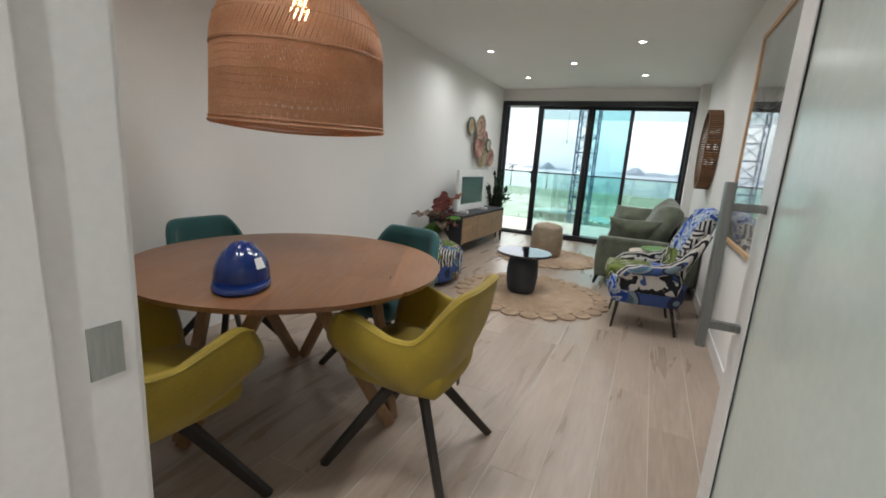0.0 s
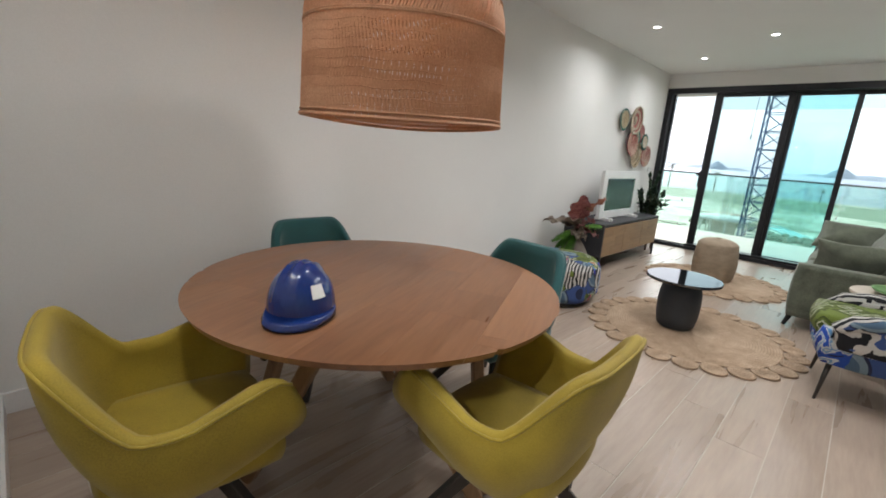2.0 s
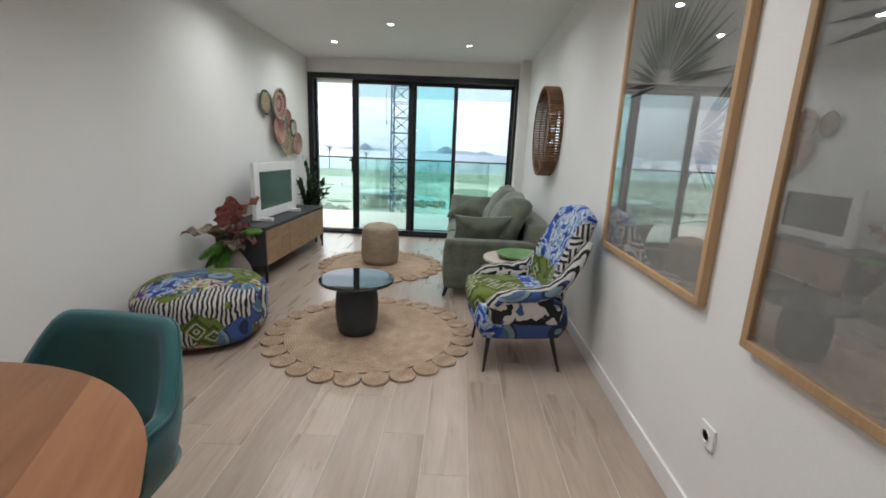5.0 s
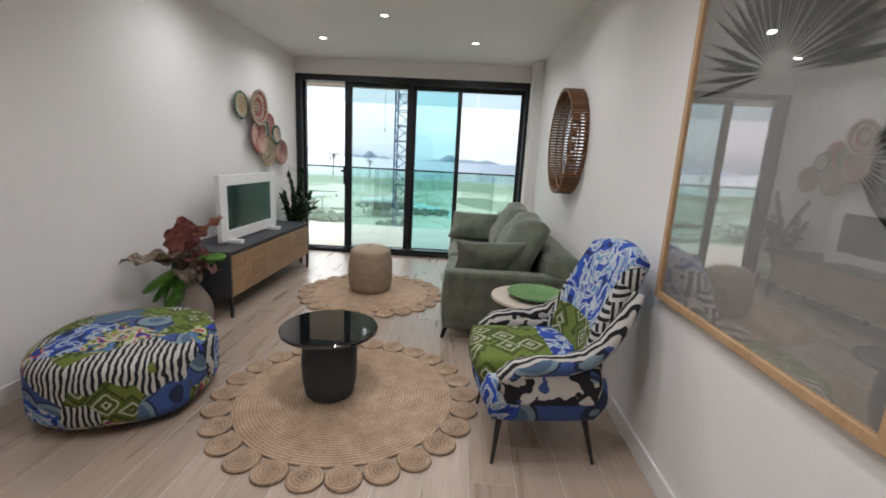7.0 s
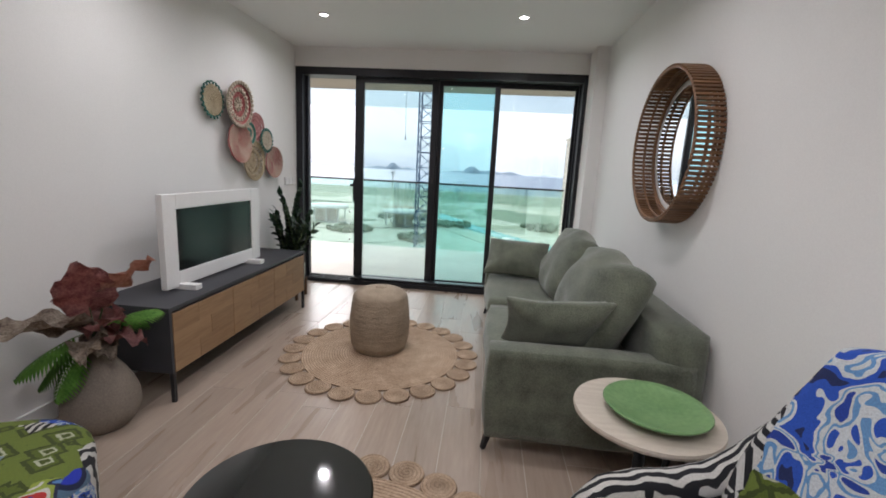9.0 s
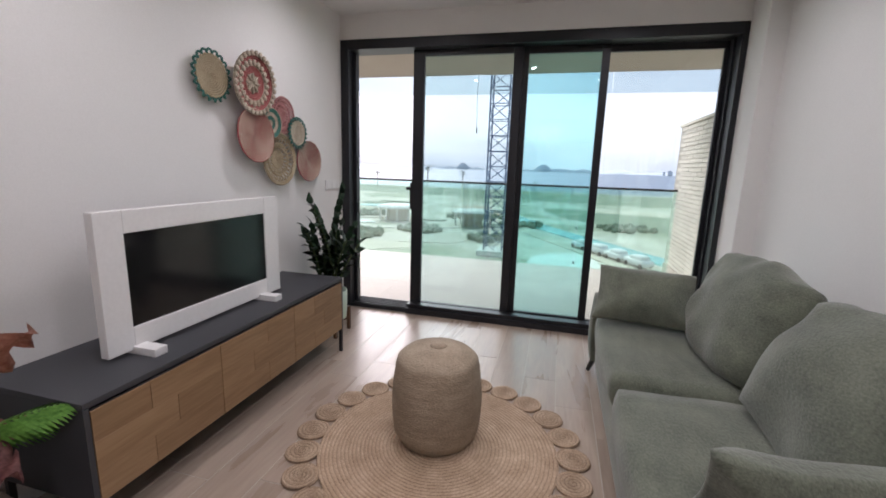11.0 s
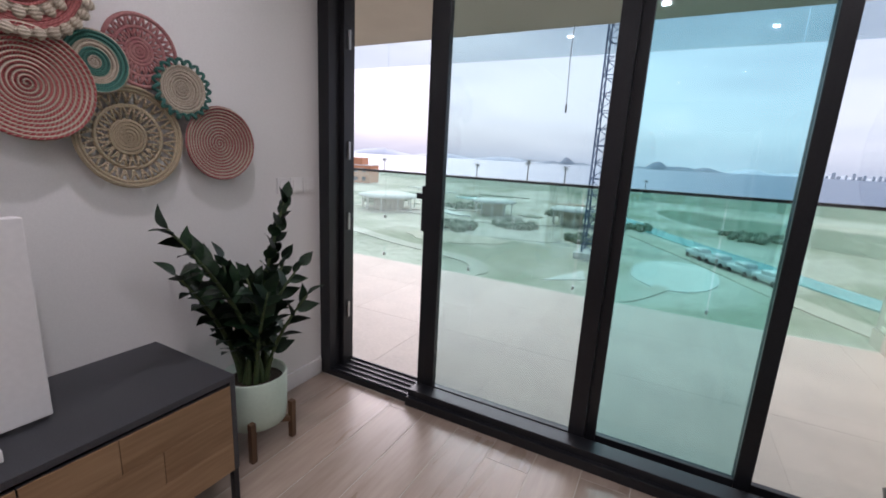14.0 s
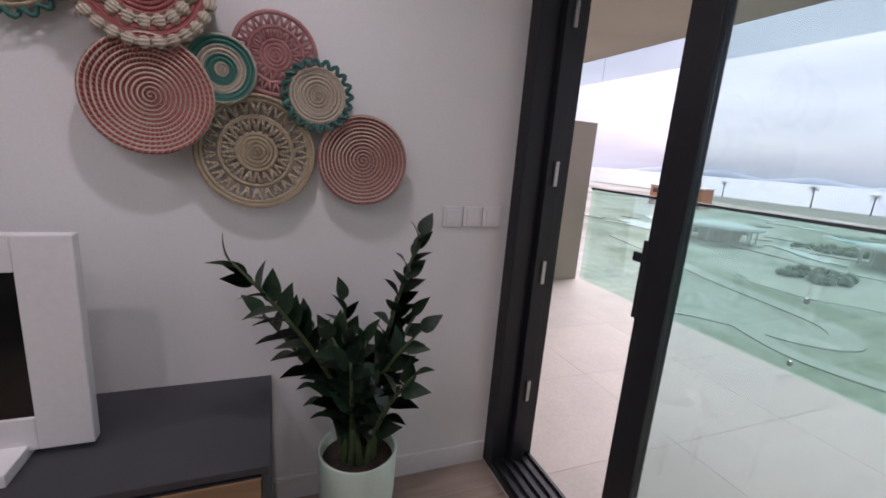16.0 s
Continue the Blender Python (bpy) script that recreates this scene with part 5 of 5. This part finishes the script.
tv = thing("television", "flat dummy television with a wide white border on the sideboard", "television", pose(-2.14, 5.90, SZ1))
bm = box(-0.02, 0.02, 0, 0.112, 0.018, 0.59, 0.004)
box(-0.02, 0.02, 0.95, 1.07, 0.018, 0.59, 0.004, bm)
box(-0.02, 0.02, 0.112, 0.95, 0.018, 0.112, 0.004, bm)
box(-0.02, 0.02, 0.112, 0.95, 0.498, 0.59, 0.004, bm)
emit("border", bm, M_WHITE, tv)
emit("screen", box(-0.012, 0.013, 0.11, 0.952, 0.11, 0.50, 0.001), M_TVSCREEN, tv)
for y in (0.13, 0.90):
    emit("foot", box(-0.08, 0.13, y - 0.03, y + 0.03, 0.0, 0.034, 0.004), M_WHITE, tv)

# ZZ plant
pot = thing("potted_plant", "tall glossy green plant in a pale pot on a walnut stand", "plant", pose(-2.20, 7.70, 0))
PZ = 0.115
emit("pot", lathe([(0, PZ), (0.112, PZ), (0.130, PZ + 0.012), (0.136, PZ + 0.06), (0.140, PZ + 0.235), (0.136, PZ + 0.242), (0.128, PZ + 0.235), (0.126, PZ + 0.19), (0, PZ + 0.19)], 44), M_POT, pot, True)
emit("soil", lathe([(0, PZ + 0.21), (0.06, PZ + 0.207), (0.125, PZ + 0.198), (0.125, PZ + 0.192), (0, PZ + 0.192)], 28), M_SOIL, pot, True)
bm = bmesh.new()
for k in range(4):
    a = radians(45 + 90 * k)
    c, s = 0.156 * math.cos(a), 0.156 * math.sin(a)
    box(c - 0.013, c + 0.013, s - 0.013, s + 0.013, 0, 0.19, 0.003, bm)
for k in range(2):
    a = radians(45 + 90 * k)
    bar(bm, (-0.150 * math.cos(a), -0.150 * math.sin(a), 0.098 + 0.001 * k), (0.150 * math.cos(a), 0.150 * math.sin(a), 0.098 + 0.001 * k), 0.026, 0.026)
emit("stand", bm, M_WALNUT, pot, label="walnut cross stand")
# stem lean x, y, height, leaves
STEMS = [(0.04, -0.38, 0.80, 26), (0.07, 0.14, 0.85, 24), (0.12, 0.22, 0.56, 12), (0.10, -0.16, 0.56, 13), (-0.06, -0.04, 0.58, 12), (0.15, -0.04, 0.50, 12), (0.03, 0.12, 0.56, 12), (0.02, -0.26, 0.60, 14), (0.16, 0.10, 0.44, 10), (0.05, -0.09, 0.50, 12), (0.0, 0.06, 0.48, 12), (0.10, -0.02, 0.42, 10), (-0.04, -0.14, 0.52, 12)]
zleaf = None
for si, (ex, ey, hgt, n) in enumerate(STEMS):
    b0 = Vector((0.055 * math.cos(si * 2.4), 0.055 * math.sin(si * 2.4), PZ + 0.18))
    pts = [b0 + Vector((ex * t ** 1.7, ey * t ** 1.7, hgt * t - 0.06 * abs(ey) * t * t)) for t in [i / 10 for i in range(11)]]
    emit("stem", tube(pts, [0.014 - 0.010 * i / 10 for i in range(11)], 6), M_STEM, pot, True)
    for k in range(n):
        t = 0.30 + 0.70 * k / (n - 1)
        i = min(9, int(t * 10))
        p = pts[i].lerp(pts[i + 1], t * 10 - i)
        d = (pts[i + 1] - pts[i]).normalized()
        side = d.cross(Vector((0.75, 0.5 * math.sin(2.1 * si), 0.35))).normalized() * (1 if k % 2 else -1)
        way = (side * (0.52 if t < 0.9 else 0.3) + d * (0.80 if k < n - 1 else 3) + 0.30 * noise.noise_vector(Vector((k * 1.3, si * 2.7, 0.4)))).normalized()
        yax = (d * 0.8 + 0.9 * noise.noise_vector(Vector((k * 0.7, si, 5.3))) + Vector((0.25, -0.15, 0.3))).cross(way).normalized()
        zax = way.cross(yax)
        size = (0.98 + 0.22 * noise.noise((k, si, 3))) * (1.0 if t < 0.85 else 0.85)
        m = Matrix.Translation(p) @ Matrix((way, yax, zax)).transposed().to_4x4() @ Matrix.Diagonal((size, size, size, 1))
        if zleaf is None:
            zleaf = emit("leaf", leaf_mesh(0.100, 0.029, 0, 0.22, 8), M_LEAF, pot, True, m)
        else:
            reuse(zleaf, m)

for k in range(3):
    sw = thing("switch_plate", "square white switch plate on the wall", "switch", pose(XL, 8.085 + k * 0.087, 1.165), "wall switches")
    emit("plate", box(0.001, 0.011, -0.041, 0.041, -0.041, 0.041, 0.003), M_WHITE, sw)
    emit("rocker", box(0.011, 0.016, -0.028, 0.028, -0.028, 0.028, 0.003), M_WHITE, sw)
vent = thing("wall_trim_strip", "thin grey upright cable cover on the wall", "cable cover", pose(XL, 7.94, 0.34))
emit("strip", box(0.001, 0.007, -0.006, 0.006, 0, 0.29, 0.002), M_STEEL, vent)

# wall baskets
def basket(y, z, r, mat, kind, label, out, tilt=(0, 0)):
    m = Matrix.Translation((XL + out, y, z)) @ pose(0, 0, 0, 0, 90, 0) @ pose(0, 0, 0, tilt[0], tilt[1], 0)
    ob = thing("wall_basket", label, "basket", m, "woven wall baskets")
    coils = max(5, round(r / 0.013))
    depth = 0.16 * r
    def at(rr):
        return depth * (rr / r) ** 2.4
    open_from, open_to = (0.38, 0.88) if kind == "lace" else (2, 2)
    bm = bmesh.new()
    for k in range(coils):
        rr = r * (k + 0.6) / coils
        if open_from < rr / r < open_to and not 0.60 < rr / r < 0.67:
            continue
        n = max(14, int(rr * 330))
        tube([(rr * math.cos(2 * math.pi * i / n), rr * math.sin(2 * math.pi * i / n), at(rr)) for i in range(n)], r / coils * 0.60, 6, bm, True)
    emit("coil", bm, mat, ob, True)
    if kind == "lace":
        bm = bmesh.new()
        for lo, hi, n in ((0.36, 0.62, 20), (0.66, 0.9, 26)):
            for k in range(n):
                for s in (-1, 1):
                    a0, a1 = 2 * math.pi * k / n, 2 * math.pi * (k + 0.42 * s) / n
                    tube([(r * lo * math.cos(a0), r * lo * math.sin(a0), at(r * lo)), (r * (lo + hi) / 2 * math.cos((a0 + a1) / 2), r * (lo + hi) / 2 * math.sin((a0 + a1) / 2), at(r * (lo + hi) / 2) + 0.004), (r * hi * math.cos(a1), r * hi * math.sin(a1), at(r * hi))], 0.005, 5, bm)
        emit("spoke", bm, mat, ob, True)
    if kind == "ruffle":
        n = 150
        bm = tube([((r + 0.012 + 0.010 * math.sin(20 * a)) * math.cos(a), (r + 0.012 + 0.010 * math.sin(20 * a)) * math.sin(a), depth + 0.006 * math.cos(20 * a)) for a in [2 * math.pi * i / n for i in range(n)]], 0.0065, 6, None, True)
        emit("ruffle", bm, M_CORDTEAL, ob, True)
    if kind == "flower":
        bm = bmesh.new()
        for rad, n, w, ln in ((0.20, 8, 0.050, 0.16), (0.66, 20, 0.088, 0.115), (0.96, 30, 0.088, 0.10)):
            for k in range(n):
                own = bmesh.new()
                bmesh.ops.create_icosphere(own, subdivisions=2, radius=1)
                own.transform(Matrix.Diagonal((ln * r, w * r, 0.05 * r, 1)))
                merge(bm, own, pose(0, 0, at(rad * r) + 0.012, 0, 0, 360 * k / n) @ pose(rad * r, 0, 0))
        emit("petal", bm, M_B_CREAM, ob, True, label="cream crocheted petals")["kind"] = "stuff"
    emit("backing_loop", tube([(-0.02, 0, -0.004), (0, 0, -out + 0.002), (0.02, 0, -0.004)], 0.004, 5), mat, ob)
    return ob


basket(6.80, 1.80, 0.115, M_B_NATURAL, "ruffle", "natural woven wall basket with a teal ruffled rim", 0.03)
basket(7.10, 1.815, 0.18, M_B_PINKRING, "flower", "red coiled wall basket with rings of cream petals", 0.06, (0, 3))
basket(7.10, 1.505, 0.165, M_B_RED, "coil", "red and cream spiral coiled wall basket", 0.055, (0, -3))
basket(7.283, 1.60, 0.098, M_B_TEAL, "coil", "teal and cream ringed wall basket", 0.045)
basket(7.435, 1.665, 0.125, M_CORDRED, "lace", "dusty red openwork wall basket", 0.025)
basket(7.56, 1.555, 0.088, M_B_CREAM, "ruffle", "cream wall basket with a teal ruffled rim", 0.055)
basket(7.375, 1.365, 0.178, M_B_NATURAL, "lace", "natural openwork woven wall basket", 0.022)
basket(7.715, 1.36, 0.15, M_B_ROSE, "coil", "rose and cream spiral coiled wall basket", 0.04, (3, 0))

# sofa
sofa = thing("sofa", "sage green fabric two-seat sofa with loose cushions", "sofa", pose(-0.22, 5.50, 0))
SW, SL = 1.01, 2.22
emit("base", merge(None, soft(0.94, SL - 0.30, 0.24, 0.10, 8, 0, 0.004), pose(0.50, SL / 2, 0.21)), M_SOFA, sofa, True)
for y in (0.075, SL - 0.075):
    emit("armrest", merge(None, soft(0.98, 0.14, 0.47, 0.13, 10, 0, 0.004, y), pose(0.49, y, 0.325)), M_SOFA, sofa, True)
emit("backrest", merge(None, soft(0.24, SL, 0.60, 0.14, 10, 0, 0.004), pose(0.90, SL / 2, 0.40)), M_SOFA, sofa, True)
for k in range(2):
    emit("seat_cushion", merge(None, soft(0.80, 0.94, 0.17, 0.22, 10, 0.1, 0.008, k * 3.0), pose(0.40, 0.165 + 0.47 + k * 0.945, 0.372)), M_SOFA, sofa, True)
    emit("back_cushion", merge(None, soft(0.58, 0.92, 0.29, 0.48, 16, 0.35, 0.032, 7 + k * 5.0), pose(0.64, 0.165 + 0.47 + k * 0.945, 0.68, 0, 0, 0) @ pose(0, 0, 0, 0, -66, 0)), M_SOFA, sofa, True)
for x in (0.05, 0.93):
    for y in (0.08, SL - 0.08):
        emit("leg", bar(None, (x - 0.03, y - (0.02 if y < 1 else -0.02), 0), (x, y, 0.10), 0.022, 0.022, 1.5), M_BLACKM, sofa)
for y, tilt, rz in ((0.25, -64, 3), (SL - 0.33, 46, -10)):
    cu = thing("throw_cushion", "sage green scatter cushion leaning on the sofa arm", "cushion", pose(0.14 if y < 1 else 0.05, 5.50 + y, 0.455, 0, 0, rz), "sofa scatter cushions")
    w, d = 0.56, 0.30 if y < 1 else 0.38
    own = soft(w, d, 0.19, 0.10, 14, 0.86, 0.010, y)
    for v in own.verts:
        ax, ay = 2 * v.co.x / w, 2 * v.co.y / d
        v.co.x *= 1 - 0.09 * (1 - min(1.0, ay * ay))
        v.co.y *= 1 - 0.06 * (1 - min(1.0, ax * ax))
        v.co.z -= 0.02 * ax * ax * math.copysign(1.0, tilt)
    emit("pad", merge(None, own, pose(0, 0, 0.165 if y < 1 else 0.185) @ pose(0, 0, 0, tilt, 0, 0)), M_SOFA, cu, True)

st = thing("side_table", "small round pale wood side table beside the sofa", "side table", pose(0.40, 5.185, 0))
emit("top", lathe([(0, 0.475), (0.255, 0.475), (0.265, 0.48), (0.268, 0.49), (0.265, 0.5), (0, 0.5)], 52), M_SIDETOP, st)
emit("column", lathe([(0, 0.0), (0.15, 0.0), (0.15, 0.012), (0.03, 0.02), (0.022, 0.04), (0.022, 0.475), (0, 0.475)], 28), M_BLACKM, st, True)
dish = thing("dish", "shallow round green ceramic dish on the side table", "dish", pose(0.425, 5.165, 0.50))
emit("bowl", lathe([(0, 0.004), (0.10, 0.004), (0.13, 0.008), (0.175, 0.026), (0.19, 0.040), (0.186, 0.044), (0.165, 0.036), (0.12, 0.018), (0, 0.014)], 48), M_DISH, dish, True)

# patchwork armchair
ac = thing("lounge_chair", "high-backed armchair in patchwork print on thin dark legs", "armchair", pose(0.33, 4.44, 0, 0, 0, 96))
emit("seat", merge(None, soft(0.47, 0.56, 0.15, 0.34, 12, 0.05, 0.006), pose(0, 0.07, 0.435)), M_AC_SEAT, ac, True)
own = soft(0.62, 0.60, 0.24, 0.30, 12, 0, 0.004)
for v in own.verts:
    k = max(0.0, -v.co.z / 0.12)
    v.co.x *= 1 - 0.10 * k
    v.co.y *= 1 - 0.10 * k
emit("body", merge(None, own, pose(0, 0.03, 0.335)), M_AC_BODY, ac, True)
# arms: a low padded roll that climbs into the wing of the back
ARM = [(0.275, 0.235, 0.40), (0.285, 0.235, 0.455), (0.292, 0.18, 0.500), (0.297, 0.08, 0.520), (0.30, -0.02, 0.525), (0.297, -0.12, 0.555), (0.288, -0.20, 0.62), (0.272, -0.27, 0.72), (0.245, -0.335, 0.84)]
for sx in (-1, 1):
    own = tube([(sx * x, y, z) for x, y, z in ARM], [0.030, 0.042, 0.047, 0.047, 0.046, 0.046, 0.044, 0.040, 0.028], 14)
    merge(own, soft(0.085, 0.46, 0.20, 0.4, 9, 0, 0.003), pose(sx * 0.282, 0.02, 0.43))
    emit("armrest", own, M_AC_ARM, ac, True)
own = soft(0.53, 0.13, 0.72, 0.40, 16, 0, 0.005)
for v in own.verts:
    x, y, z = v.co
    v.co.y += 1.0 * x * x * (1 - max(0, z) / 0.5)
    v.co.x *= 1.0 - 0.14 * (z / 0.36)
emit("backrest", merge(None, own, pose(0, -0.275, 0.685, 17, 0, 0)), M_AC_BACK, ac, True)
for sx in (-1, 1):
    for y, lean in ((0.22, 0.03), (-0.17, -0.06)):
        emit("leg", tube([(sx * 0.25, y + lean, 0.0), (sx * 0.21, y, 0.25)], [0.008, 0.016], 8), M_DARKLEG, ac, True)

# round slatted mirror
mi = thing("round_mirror", "round wall mirror in a deep brown bamboo-slat frame", "mirror", pose(XR, 6.20, 1.565))
MR, MD = 0.425, 0.135
emit("glass", merge(None, lathe([(0, 0.012), (MR - 0.09, 0.012), (MR - 0.09, 0.004), (0, 0.004)], 56), pose(0, 0, 0, 0, -90, 0)), M_MIRROR, mi)
bm = bmesh.new()
for r, d in ((MR - 0.02, 0.01), (MR - 0.012, MD - 0.006), (MR - 0.05, 0.016), (MR - 0.02, MD * 0.5)):
    tube([(-d, r * math.cos(2 * math.pi * i / 72), r * math.sin(2 * math.pi * i / 72)) for i in range(72)], 0.008, 6, bm, True)
emit("hoop", bm, M_BAMBOO, mi, True)
N = 104
slat = None
for k in range(N):
    a = 360 * k / N
    m = pose(0, 0, 0, a, 0, 0)
    if slat is None:
        slat = emit("slat", box(-MD, -0.003, MR - 0.006, MR + 0.006, -0.0085, 0.0085, 0.002, seg=1), M_BAMBOO, mi, m=m)
    else:
        reuse(slat, m)

# ---- floor planks, balcony tiles, bricks ----
floor_ob = bpy.data.objects["floor"]
PW, PL = 0.205, 1.20
rng = random.Random(5)
cols = int((XR - XL) / PW) + 1
for c in range(cols):
    x0 = 0.0 + PW * (c - 12)
    x1 = min(x0 + PW, XR) - 0.002
    x0 = max(x0, XL) + 0.0015
    if x1 - x0 < 0.02:
        continue
    south = -1.4 if x0 >= -1.31 else 0.6
    y = -1.4 - rng.uniform(0, PL)
    while y < Y1:
        a, b = max(y, south), min(y + PL, Y1)
        if b - a > 0.03:
            emit("plank", box(x0, x1, a + 0.0015, b - 0.0015, -0.006, 0.0, 0.0006, seg=1), M_PLANK, floor_ob)
        y += PL
balc = bpy.data.objects["balcony_floor"]
for i in range(11):
    for j in range(3):
        x0, y0 = -5.3 + i * 0.76, WY1 + j * 0.88
        emit("tile", box(x0 + 0.0008, min(x0 + 0.7592, 3.0), y0 + 0.0008, min(y0 + 0.8792, 11.10), -0.034, -0.0245, 0.0004, seg=1), M_BALCTILE, balc)
brick_data = emit("brick", box(-0.0135, 0.0, 0.003, 0.247, 0.003, 0.049, 0.003, seg=1), M_BRICK, pier, m=pose(1.052, WY1 + 0.12, 0.125))
for j in range(35):
    for i in range(11):
        if i == 0 and j == 0:
            continue
        y0 = WY1 + 0.12 * ((j + 1) % 2) + i * 0.25
        if y0 + 0.25 > 11.3:
            continue
        reuse(brick_data, pose(1.052 + rng.uniform(-0.002, 0.001), y0, 0.125 + j * 0.0522))
